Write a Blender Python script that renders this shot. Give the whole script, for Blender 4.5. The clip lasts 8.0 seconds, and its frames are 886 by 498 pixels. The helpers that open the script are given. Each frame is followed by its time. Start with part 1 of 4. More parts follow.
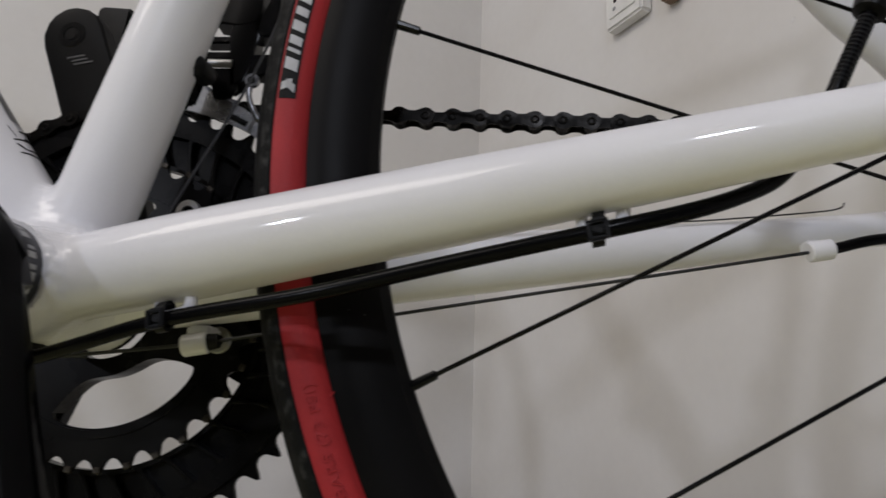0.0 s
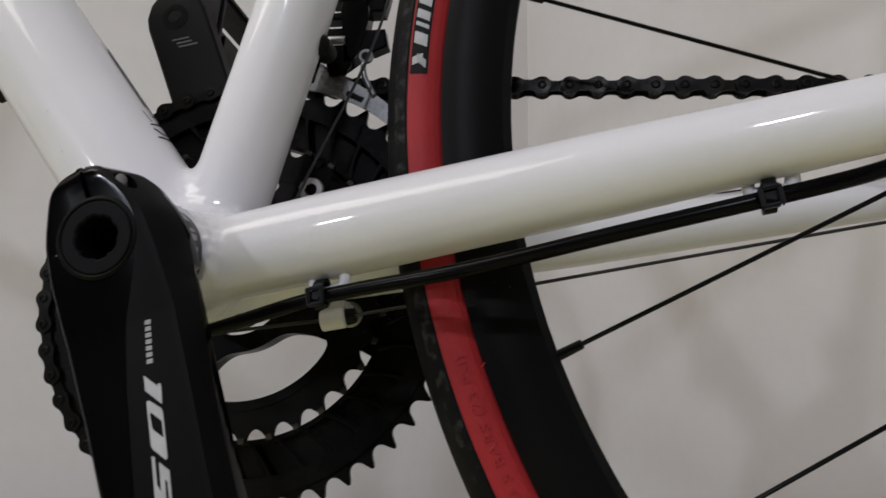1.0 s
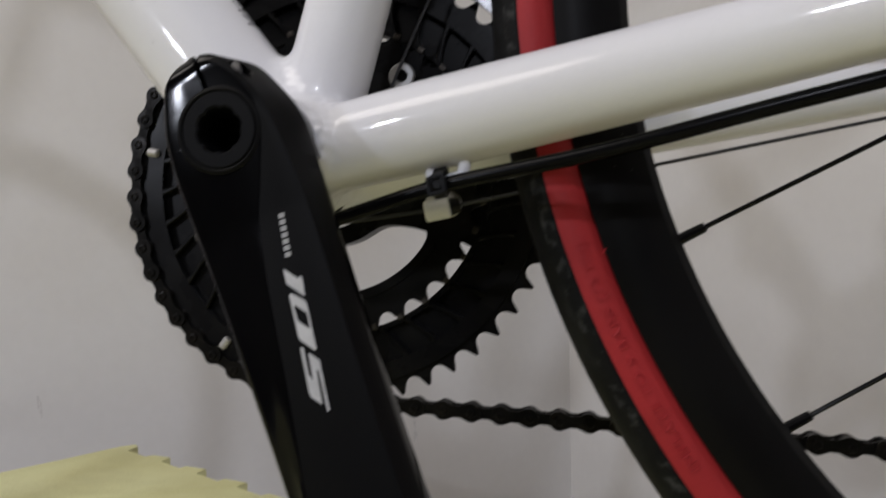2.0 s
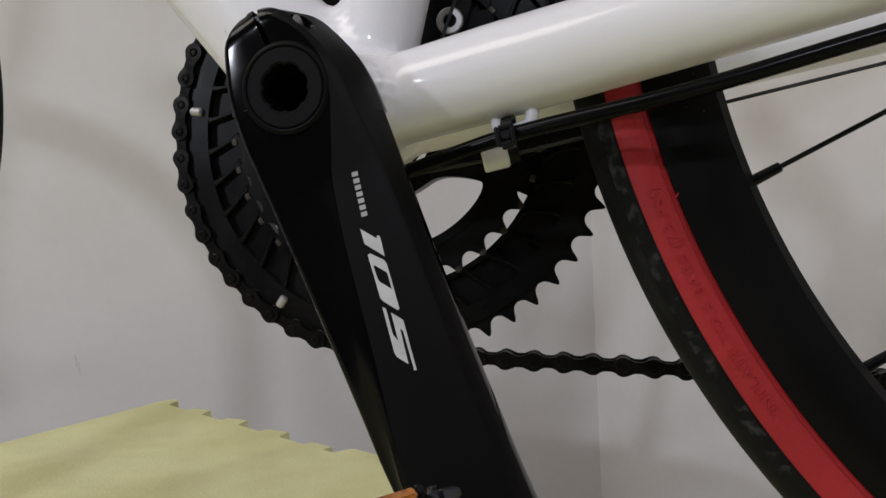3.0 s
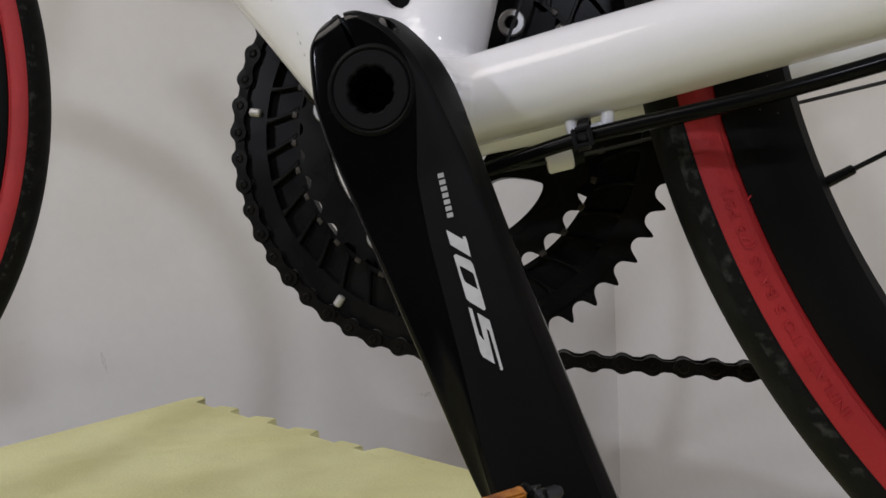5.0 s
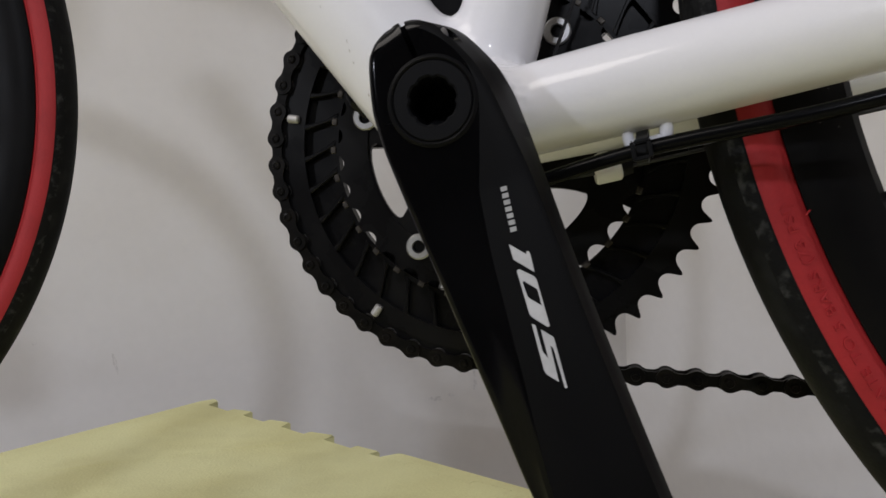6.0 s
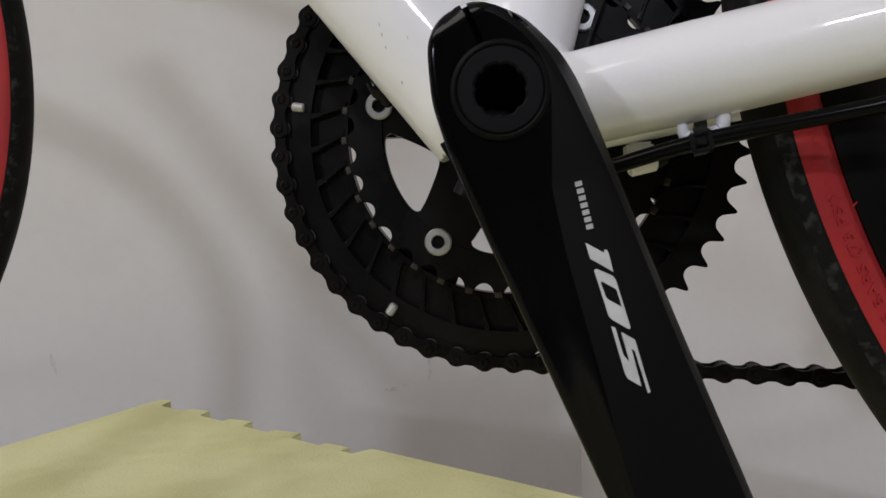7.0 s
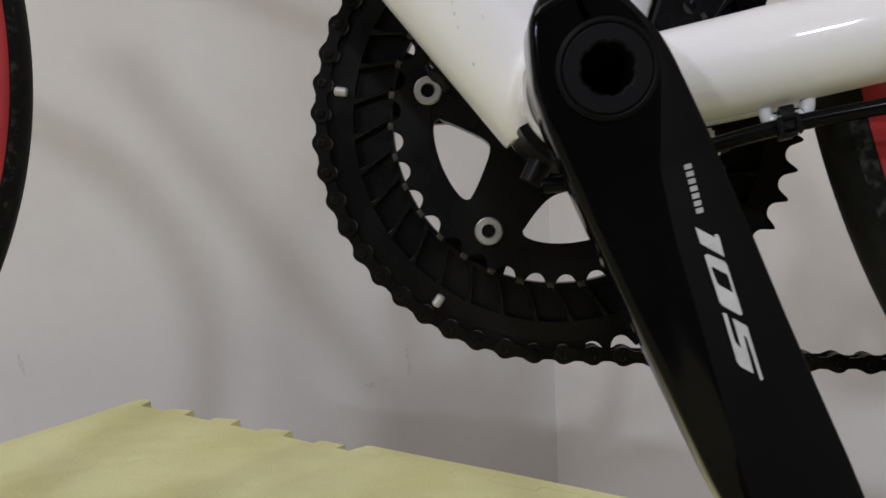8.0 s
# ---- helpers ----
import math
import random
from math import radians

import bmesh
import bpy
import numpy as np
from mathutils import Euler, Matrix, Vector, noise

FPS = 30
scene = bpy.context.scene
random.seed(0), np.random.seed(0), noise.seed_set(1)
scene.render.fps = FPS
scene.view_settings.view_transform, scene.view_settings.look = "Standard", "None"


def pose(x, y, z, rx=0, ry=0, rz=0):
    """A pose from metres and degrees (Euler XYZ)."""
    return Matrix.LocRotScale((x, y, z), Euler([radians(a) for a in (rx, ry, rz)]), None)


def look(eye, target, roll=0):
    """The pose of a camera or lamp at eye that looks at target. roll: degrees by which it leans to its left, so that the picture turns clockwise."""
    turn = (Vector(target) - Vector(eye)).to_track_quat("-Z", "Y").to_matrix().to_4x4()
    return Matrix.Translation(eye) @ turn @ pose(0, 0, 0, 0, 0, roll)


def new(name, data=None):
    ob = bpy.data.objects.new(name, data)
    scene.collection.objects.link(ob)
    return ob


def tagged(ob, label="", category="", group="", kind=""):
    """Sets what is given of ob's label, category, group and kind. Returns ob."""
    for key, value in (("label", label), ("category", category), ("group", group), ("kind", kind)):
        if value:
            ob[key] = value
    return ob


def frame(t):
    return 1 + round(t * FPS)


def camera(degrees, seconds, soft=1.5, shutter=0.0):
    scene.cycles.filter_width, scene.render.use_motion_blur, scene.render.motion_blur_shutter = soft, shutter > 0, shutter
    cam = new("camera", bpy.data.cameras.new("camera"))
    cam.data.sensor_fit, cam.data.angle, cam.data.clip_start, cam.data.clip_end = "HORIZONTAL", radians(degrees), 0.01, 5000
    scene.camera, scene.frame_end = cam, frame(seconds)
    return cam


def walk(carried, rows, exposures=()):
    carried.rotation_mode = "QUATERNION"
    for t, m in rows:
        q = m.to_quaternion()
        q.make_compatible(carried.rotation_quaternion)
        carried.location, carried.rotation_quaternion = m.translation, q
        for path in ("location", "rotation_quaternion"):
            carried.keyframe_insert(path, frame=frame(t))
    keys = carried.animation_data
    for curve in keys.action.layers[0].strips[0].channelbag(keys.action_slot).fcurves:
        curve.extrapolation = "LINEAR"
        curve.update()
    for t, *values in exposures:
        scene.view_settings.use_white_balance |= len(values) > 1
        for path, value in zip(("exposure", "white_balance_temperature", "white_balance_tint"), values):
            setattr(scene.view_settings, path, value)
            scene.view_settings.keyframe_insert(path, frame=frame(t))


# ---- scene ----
cam = camera(64.9, 8.0, soft=1.5, shutter=0.45)
PATH = [
    (0.0, 0.1731, -0.2550, 0.2408, 4.35, 13.89, -1.95),
    (0.5, 0.1482, -0.2596, 0.2432, 6.10, 12.83, -1.38),
    (1.0, 0.1342, -0.2617, 0.2416, 7.50, 11.03, -0.94),
    (1.5, 0.1184, -0.2646, 0.2441, 8.52, 8.48, -0.30),
    (2.0, 0.0993, -0.2600, 0.2404, 9.39, 2.22, 0.44),
    (2.2, 0.0893, -0.2594, 0.2389, 9.74, 0.27, 0.62),
    (3.3, 0.0788, -0.2587, 0.2451, 10.56, -3.02, 3.33),
    (3.5, 0.0773, -0.2587, 0.2427, 10.63, -3.57, 3.53),
    (4.0, 0.0687, -0.2636, 0.2419, 11.43, -3.41, 3.41),
    (4.5, 0.0629, -0.2643, 0.2439, 11.17, -2.93, 3.02),
    (5.8, 0.0475, -0.2651, 0.2481, 11.75, -1.76, 1.83),
    (6.0, 0.0420, -0.2640, 0.2494, 11.53, -2.14, 1.95),
    (6.5, 0.0241, -0.2606, 0.2504, 9.70, -2.96, 2.04),
    (7.0, 0.0033, -0.2562, 0.2538, 6.07, -3.42, 2.55),
    (7.5, -0.0150, -0.2530, 0.2545, 3.93, -3.91, 2.54),
    (8.0, -0.0354, -0.2513, 0.2524, 2.68, -3.93, 2.59),
]
walk(cam, [(t, pose(x, y, z, 90 + pitch, roll, yaw)) for t, x, y, z, yaw, pitch, roll in PATH],
     [(0.0, -0.02), (2.0, 0.11), (4.0, 0.21), (6.0, 0.14), (8.0, 0.22)])

# ---- light ----
world = bpy.data.worlds.new("world")
scene.world = world
world.use_nodes = True
world.node_tree.nodes["Background"].inputs["Color"].default_value = (0.9, 0.95, 1.0, 1)
world.node_tree.nodes["Background"].inputs["Strength"].default_value = 0.02

# room: far corner, the way along the one wall (towards the front wheel) and along the other
# the bicycle stands on mats on a low platform, whose top is at height 0; the room's floor lies lower
FLOOR_Z, CEILING_Z = -0.45, 2.45
CORNER = Vector((0.12, 1.25, FLOOR_Z))
ALONG_A = Vector((-0.857, -0.515, 0)).normalized()
ALONG_B = Vector((0.515, -0.857, 0)).normalized()
ROOM_A, ROOM_B, ROOM_H = 4.4, 4.2, CEILING_Z - FLOOR_Z


def room(s, t, z=0.0):
    return CORNER + ALONG_A * s + ALONG_B * t + Vector((0, 0, z))


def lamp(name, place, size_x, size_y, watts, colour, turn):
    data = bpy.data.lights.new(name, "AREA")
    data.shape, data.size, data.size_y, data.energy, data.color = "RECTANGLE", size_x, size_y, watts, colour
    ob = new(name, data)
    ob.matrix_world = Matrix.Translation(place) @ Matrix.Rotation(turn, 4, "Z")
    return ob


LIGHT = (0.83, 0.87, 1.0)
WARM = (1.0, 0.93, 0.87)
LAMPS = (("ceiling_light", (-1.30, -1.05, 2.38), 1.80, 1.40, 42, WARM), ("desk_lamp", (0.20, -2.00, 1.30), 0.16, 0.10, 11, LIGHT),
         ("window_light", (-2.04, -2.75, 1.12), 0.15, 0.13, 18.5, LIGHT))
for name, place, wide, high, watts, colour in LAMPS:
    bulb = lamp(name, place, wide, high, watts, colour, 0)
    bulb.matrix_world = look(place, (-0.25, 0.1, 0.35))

# ---- materials ----


def material(name, colour, rough=0.5, metal=0.0, second=None, scale=8.0, fine=120.0, amount=0.5, bump=0.0, bump_scale=300.0,
             coat=0.0, rough_spread=0.0, specular=0.5, detail=4.0, low=0.42, high=0.62, grain=0.3, folds=0.0, fold_scale=8.0, coat_rough=0.08):
    """A surface with colour varied at two scales, roughness varied by the finer one and a fine relief."""
    mat = bpy.data.materials.new(name)
    mat.use_nodes = True
    nt = mat.node_tree
    bsdf = nt.nodes["Principled BSDF"]
    bsdf.inputs["Roughness"].default_value = rough
    bsdf.inputs["Metallic"].default_value = metal
    bsdf.inputs["Coat Weight"].default_value = coat
    bsdf.inputs["Coat Roughness"].default_value = coat_rough
    bsdf.inputs["Specular IOR Level"].default_value = specular
    coord = nt.nodes.new("ShaderNodeTexCoord")
    big = nt.nodes.new("ShaderNodeTexNoise")
    big.inputs["Scale"].default_value, big.inputs["Detail"].default_value = scale, detail
    small = nt.nodes.new("ShaderNodeTexNoise")
    small.inputs["Scale"].default_value, small.inputs["Detail"].default_value = fine, 3
    for n in (big, small):
        nt.links.new(coord.outputs["Object"], n.inputs["Vector"])
    ramp = nt.nodes.new("ShaderNodeValToRGB")
    ramp.color_ramp.elements[0].position, ramp.color_ramp.elements[1].position = low, high
    second = second or tuple(c * 0.8 for c in colour)
    ramp.color_ramp.elements[0].color = (*colour, 1)
    ramp.color_ramp.elements[1].color = (*[a + (b - a) * amount for a, b in zip(colour, second)], 1)
    nt.links.new(big.outputs["Fac"], ramp.inputs["Fac"])
    mix = nt.nodes.new("ShaderNodeMix")
    mix.data_type, mix.blend_type = "RGBA", "MULTIPLY"
    mix.inputs[0].default_value = grain
    nt.links.new(ramp.outputs["Color"], mix.inputs[6])
    grey = nt.nodes.new("ShaderNodeMapRange")
    grey.inputs["From Min"].default_value, grey.inputs["From Max"].default_value = 0.3, 0.7
    grey.inputs["To Min"].default_value, grey.inputs["To Max"].default_value = 0.82, 1.12
    nt.links.new(small.outputs["Fac"], grey.inputs["Value"])
    nt.links.new(grey.outputs["Result"], mix.inputs[7])
    nt.links.new(mix.outputs[2], bsdf.inputs["Base Color"])
    if rough_spread:
        spread = nt.nodes.new("ShaderNodeMapRange")
        spread.inputs["From Min"].default_value, spread.inputs["From Max"].default_value = 0.3, 0.7
        spread.inputs["To Min"].default_value = max(0.02, rough - rough_spread)
        spread.inputs["To Max"].default_value = min(1, rough + rough_spread)
        nt.links.new(big.outputs["Fac"], spread.inputs["Value"])
        nt.links.new(spread.outputs["Result"], bsdf.inputs["Roughness"])
    if bump:
        relief = nt.nodes.new("ShaderNodeTexNoise")
        relief.inputs["Scale"].default_value, relief.inputs["Detail"].default_value = bump_scale, 4
        nt.links.new(coord.outputs["Object"], relief.inputs["Vector"])
        b = nt.nodes.new("ShaderNodeBump")
        b.inputs["Strength"].default_value, b.inputs["Distance"].default_value = bump, 0.002
        nt.links.new(relief.outputs["Fac"], b.inputs["Height"])
        nt.links.new(b.outputs["Normal"], bsdf.inputs["Normal"])
        if folds:
            soft = nt.nodes.new("ShaderNodeTexNoise")
            soft.inputs["Scale"].default_value, soft.inputs["Detail"].default_value = fold_scale, 2
            nt.links.new(coord.outputs["Object"], soft.inputs["Vector"])
            wide = nt.nodes.new("ShaderNodeBump")
            wide.inputs["Strength"].default_value, wide.inputs["Distance"].default_value = 1.0, folds
            nt.links.new(soft.outputs["Fac"], wide.inputs["Height"])
            nt.links.new(wide.outputs["Normal"], b.inputs["Normal"])
    return mat


M = dict(
    wall=material("wall_paint", (0.71, 0.697, 0.682), 0.6, second=(0.62, 0.59, 0.555), scale=1.8, fine=60, amount=0.8, bump=0.03, bump_scale=30, low=0.45, high=0.7, grain=0.08),
    floor=material("polished_floor", (0.62, 0.605, 0.60), 0.4, second=(0.57, 0.555, 0.55), scale=2.0, fine=30, amount=0.5, coat=1.0, grain=0.05, coat_rough=0.28),
    back=material("dim_brown_back_wall", (0.16, 0.13, 0.11), 0.7, second=(0.12, 0.10, 0.085), scale=3),
    ceiling=material("ceiling_paint", (0.8, 0.79, 0.76), 0.8, scale=3),
    mat=material("yellow_foam", (0.71, 0.70, 0.385), 0.75, second=(0.62, 0.595, 0.30), scale=7, fine=400, amount=0.9, bump=0.35, bump_scale=350, grain=0.2, folds=0.018, fold_scale=8.0),
    white=material("white_frame_paint", (0.79, 0.785, 0.815), 0.38, second=(0.745, 0.735, 0.755), scale=14, fine=900, amount=0.6, coat=0.58, grain=0.05, bump=0.03, bump_scale=500, coat_rough=0.05, specular=0.22),
    crank=material("gloss_black_crank", (0.0020, 0.0020, 0.0024), 0.10, second=(0.0035, 0.0035, 0.004), scale=30, fine=1500, specular=0.11),
    crank_face=material("satin_black_crank_face", (0.0034, 0.0034, 0.0038), 0.5, second=(0.0042, 0.0042, 0.0046), scale=30, fine=1500, specular=0.075),
    cap=material("matt_black_cap", (0.0040, 0.0041, 0.0050), 0.55, second=(0.0046, 0.0047, 0.0056), scale=60, fine=1500, specular=0.08),
    gloss=material("gloss_black", (0.003, 0.003, 0.0035), 0.2, second=(0.004, 0.004, 0.004), scale=40, fine=800, specular=0.15),
    plastic=material("black_plastic", (0.005, 0.005, 0.0055), 0.4, second=(0.008, 0.008, 0.008), scale=50, fine=900, rough_spread=0.1, specular=0.14),
    ring=material("black_chainring", (0.0046, 0.0044, 0.0047), 0.30, second=(0.0072, 0.0068, 0.0064), scale=40, fine=600, specular=0.115, rough_spread=0.08),
    chain=material("oily_chain", (0.009, 0.0078, 0.0068), 0.36, metal=0.25, second=(0.004, 0.0036, 0.0032), scale=160, fine=1200, amount=1.0, rough_spread=0.12, specular=0.08),
    steel=material("polished_steel", (0.40, 0.395, 0.39), 0.48, metal=1.0, second=(0.29, 0.285, 0.28), scale=80, fine=900, rough_spread=0.08),
    worn=material("worn_steel", (0.12, 0.11, 0.10), 0.4, metal=0.9, second=(0.04, 0.035, 0.03), scale=200, fine=900, amount=1.0, rough_spread=0.15),
    rim=material("black_rim", (0.0030, 0.0028, 0.0030), 0.44, second=(0.0046, 0.0043, 0.0044), scale=20, fine=700, rough_spread=0.06, specular=0.09),
    tread=material("black_tyre_rubber", (0.006, 0.006, 0.006), 0.6, second=(0.016, 0.016, 0.0155), scale=70, fine=700, amount=1.0, bump=0.12, bump_scale=600, rough_spread=0.1, low=0.5, high=0.75, specular=0.10),
    red=material("red_tyre_rubber", (0.36, 0.019, 0.023), 0.55, second=(0.30, 0.015, 0.018), scale=30, fine=900, amount=0.8, bump=0.10, bump_scale=500, specular=0.3),
    white_print=material("white_print", (0.50, 0.50, 0.52), 0.5, scale=200, specular=0.2),
    grey_print=material("grey_print", (0.35, 0.35, 0.36), 0.5, scale=200),
    faint_print=material("faint_grey_print", (0.05, 0.05, 0.052), 0.5, scale=200),
    # print, and the painted dark of slot, link eye and bolt sockets
    black_print_and_holes=material("black_print_and_holes", (0.008, 0.008, 0.008), 0.5, scale=200, specular=0.1),
    amber=material("amber_reflector", (0.40, 0.14, 0.015), 0.25, second=(0.12, 0.030, 0.006), scale=160, fine=600, amount=1.0, coat=0.8, bump=0.4, bump_scale=700),
    hose=material("black_cable_housing", (0.0025, 0.0025, 0.003), 0.22, second=(0.004, 0.004, 0.004), scale=60, fine=700, specular=0.08),
    cable=material("steel_cable", (0.05, 0.05, 0.052), 0.5, metal=0.8, scale=300),
    alloy=material("grey_alloy", (0.22, 0.22, 0.23), 0.35, metal=0.9, scale=90, fine=900, rough_spread=0.1),
    worn_edge=material("scraped_rubber", (0.0065, 0.0065, 0.0063), 0.6, second=(0.060, 0.060, 0.057), scale=210, fine=900, amount=1.0, specular=0.1, detail=9.0, low=0.52, high=0.80, grain=0.7, bump=0.2, bump_scale=500),
    raised_red=material("moulded_red_rubber", (0.36, 0.014, 0.018), 0.5, second=(0.30, 0.012, 0.015), scale=90, amount=1.0, specular=0.35),
    scuff=material("grey_scuff", (0.45, 0.43, 0.41), 0.7, second=(0.5, 0.48, 0.45), scale=300, fine=900, amount=1.0),
    dark_alloy=material("dark_grey_alloy", (0.045, 0.047, 0.055), 0.4, metal=0.5, second=(0.02, 0.02, 0.024), scale=90, fine=900, amount=1.0, rough_spread=0.1),
    pin=material("matt_steel_pin", (0.42, 0.41, 0.40), 0.5, metal=0.5, second=(0.30, 0.29, 0.28), scale=200, fine=900),
    smudge=material("wall_smudge", (0.575, 0.56, 0.545), 0.6, second=(0.69, 0.675, 0.66), scale=160, fine=600, amount=1.0),
    board=material("brown_board", (0.22, 0.14, 0.08), 0.5, second=(0.14, 0.085, 0.05), scale=6, fine=90, amount=1.0, bump=0.1, bump_scale=60),
    cage=material("brushed_steel_cage", (0.44, 0.44, 0.45), 0.30, metal=0.8, second=(0.20, 0.20, 0.205), scale=70, fine=900, amount=1.0, rough_spread=0.1),
    stripe=material("grey_frame_print", (0.16, 0.16, 0.165), 0.35, second=(0.20, 0.20, 0.205), scale=60, fine=700, coat=0.5),
    switch=material("white_switch_plastic", (0.8, 0.79, 0.76), 0.35, scale=30),
    dark_hole=material("dark_socket", (0.03, 0.012, 0.015), 0.6, scale=50),
)

# ---- building helpers ----
BB = 0.2845   # height of the crank axle
MAT_TOP = 0.012


def finish(bm, name, mat, smooth=True, angle=35):
    bmesh.ops.recalc_face_normals(bm, faces=bm.faces)
    me = bpy.data.meshes.new(name)
    bm.to_mesh(me)
    bm.free()
    me.materials.append(mat)
    if smooth:
        me.polygons.foreach_set("use_smooth", [True] * len(me.polygons))
        me.set_sharp_from_angle(angle=radians(angle))
    return me


def part(name, bm, mat, parent, label="", smooth=True, angle=35):
    """One mesh object under a thing or under a part of it."""
    me = bm if isinstance(bm, bpy.types.Mesh) else finish(bm, name, mat, smooth, angle)
    ob = new(name, me)
    ob.parent = parent
    if parent is not None and parent.parent is None and parent.data is None and "axle_height" in parent:
        ob.location = (0, 0, parent["axle_height"])
    if label:
        tagged(ob, label)
    return ob


def thing(name, label, category, place=(0, 0, 0), **tags):
    ob = new(name)
    ob.location = place
    return tagged(ob, label, category, **tags)


def quads(bm, rows, closed_u=False, closed_v=False):
    """Faces between rows of vertices."""
    n, m = len(rows), len(rows[0])
    for i in range(n if closed_u else n - 1):
        for j in range(m if closed_v else m - 1):
            a, b, c, d = rows[i][j], rows[i][(j + 1) % m], rows[(i + 1) % n][(j + 1) % m], rows[(i + 1) % n][j]
            bm.faces.new((a, b, c, d))


def tube(path, radii, sides=24, flat=1.0, caps=True, bm=None):
    """A round (flat: oval, taller than wide by 1 / flat) tube along a path."""
    bm = bm or bmesh.new()
    path = [Vector(q) for q in path]
    if not isinstance(radii, (list, tuple)):
        radii = [radii] * len(path)
    rows, side = [], None
    for i, q in enumerate(path):
        way = (path[min(i + 1, len(path) - 1)] - path[max(i - 1, 0)]).normalized()
        if side is None:
            side = Vector((0, 1, 0)).cross(way)
            side = side.normalized() if side.length > 0.05 else Vector((1, 0, 0))
        side = (side - way * side.dot(way)).normalized()
        other = way.cross(side)
        rows.append([bm.verts.new(q + side * (radii[i] * math.cos(a)) + other * (radii[i] * flat * math.sin(a)))
                     for a in (2 * math.pi * k / sides for k in range(sides))])
    quads(bm, rows, closed_v=True)
    if caps:
        bm.faces.new(rows[0])
        bm.faces.new(rows[-1])
    return bm


def bend(points, steps=10):
    """A smooth line through points."""
    pts = [Vector(q) for q in points]
    pts = [pts[0] * 2 - pts[1]] + pts + [pts[-1] * 2 - pts[-2]]
    out = []
    for i in range(1, len(pts) - 2):
        a, b, c, d = pts[i - 1:i + 3]
        for k in range(steps):
            t = k / steps
            out.append(0.5 * ((2 * b) + (c - a) * t + (2 * a - 5 * b + 4 * c - d) * t * t + (3 * b - a - 3 * c + d) * t ** 3))
    return out + [pts[-2]]


def lathe(profile, steps=96, closed=False, centre=(0, 0, 0), bm=None):
    """A profile of (radius, y) turned round the y axis through centre."""
    bm = bm or bmesh.new()
    rows = []
    for i in range(steps):
        a = 2 * math.pi * i / steps
        rows.append([bm.verts.new((centre[0] + r * math.cos(a), centre[1] + y, centre[2] + r * math.sin(a))) for r, y in profile])
    quads(bm, rows, closed_u=True, closed_v=closed)
    return bm


def prism(outline, y0, y1, bm=None, bevel=0.0):
    """An outline of (x, z) made solid between two y."""
    bm = bm or bmesh.new()
    a = [bm.verts.new((x, y0, z)) for x, z in outline]
    b = [bm.verts.new((x, y1, z)) for x, z in outline]
    n = len(outline)
    faces = [bm.faces.new(a), bm.faces.new(b[::-1])]
    for i in range(n):
        bm.faces.new((a[i], b[i], b[(i + 1) % n], a[(i + 1) % n]))
    if bevel:
        edges = [e for f in faces for e in f.edges]
        bmesh.ops.bevel(bm, geom=edges, offset=bevel, segments=2, affect="EDGES")
    return bm


def block(size, m=None, bevel=0.001, bm=None, segments=2):
    bm = bm or bmesh.new()
    made = bmesh.ops.create_cube(bm, size=1, matrix=(m or Matrix()) @ Matrix.Diagonal((*size, 1)))
    if bevel:
        edges = {e for v in made["verts"] for e in v.link_edges}
        bmesh.ops.bevel(bm, geom=list(edges), offset=bevel, segments=segments, affect="EDGES")
    return bm


def strip_ring(inner, outer, y0, y1, steps, bm=None):
    """A flat ring whose inner and outer radius follow the angle."""
    bm = bm or bmesh.new()
    rows = []
    for i in range(steps):
        a = 2 * math.pi * i / steps
        ri, ro, c, s = inner(a), outer(a), math.cos(a), math.sin(a)
        rows.append([bm.verts.new((r * c, y, r * s)) for r, y in ((ri, y0), (ro, y0), (ro, y1), (ri, y1))])
    quads(bm, rows, closed_u=True, closed_v=True)
    return bm


def carved(ob, cutters):
    """Takes the cutters' shapes out of a mesh object; the cutters do not stay."""
    for bm in cutters:
        me = bpy.data.meshes.new("cutter")
        bmesh.ops.triangulate(bm, faces=bm.faces)
        bmesh.ops.recalc_face_normals(bm, faces=bm.faces)
        bm.to_mesh(me)
        bm.free()
        tool = new("cutter", me)
        tool.matrix_world = Matrix.Translation((0, 0, BB))
        mod = ob.modifiers.new("carve", "BOOLEAN")
        mod.object, mod.operation, mod.solver = tool, "DIFFERENCE", "EXACT"
        mod.use_hole_tolerant = True
        bpy.context.view_layer.update()
        made = bpy.data.meshes.new_from_object(ob.evaluated_get(bpy.context.evaluated_depsgraph_get()))
        ob.modifiers.clear()
        if len(made.vertices) > len(ob.data.vertices) * 0.8:
            ob.data = made
        bpy.data.objects.remove(tool)
    ob.data.polygons.foreach_set("use_smooth", [True] * len(ob.data.polygons))
    ob.data.set_sharp_from_angle(angle=radians(28))
    return ob


# ---- the room ----


def slab(name, a, b, height, thick, mat, label, outwards):
    """A wall from a to b with its room face on that line."""
    bm = bmesh.new()
    n = outwards * thick
    v = [bm.verts.new(q) for q in (a, b, b + n, a + n)]
    w = [bm.verts.new(q + Vector((0, 0, height))) for q in (a, b, b + n, a + n)]
    bm.faces.new(v), bm.faces.new(w)
    for i in range(4):
        bm.faces.new((v[i], v[(i + 1) % 4], w[(i + 1) % 4], w[i]))
    ob = new(name, finish(bm, name, mat, smooth=False))
    return tagged(ob, label, "wall", kind="structure")


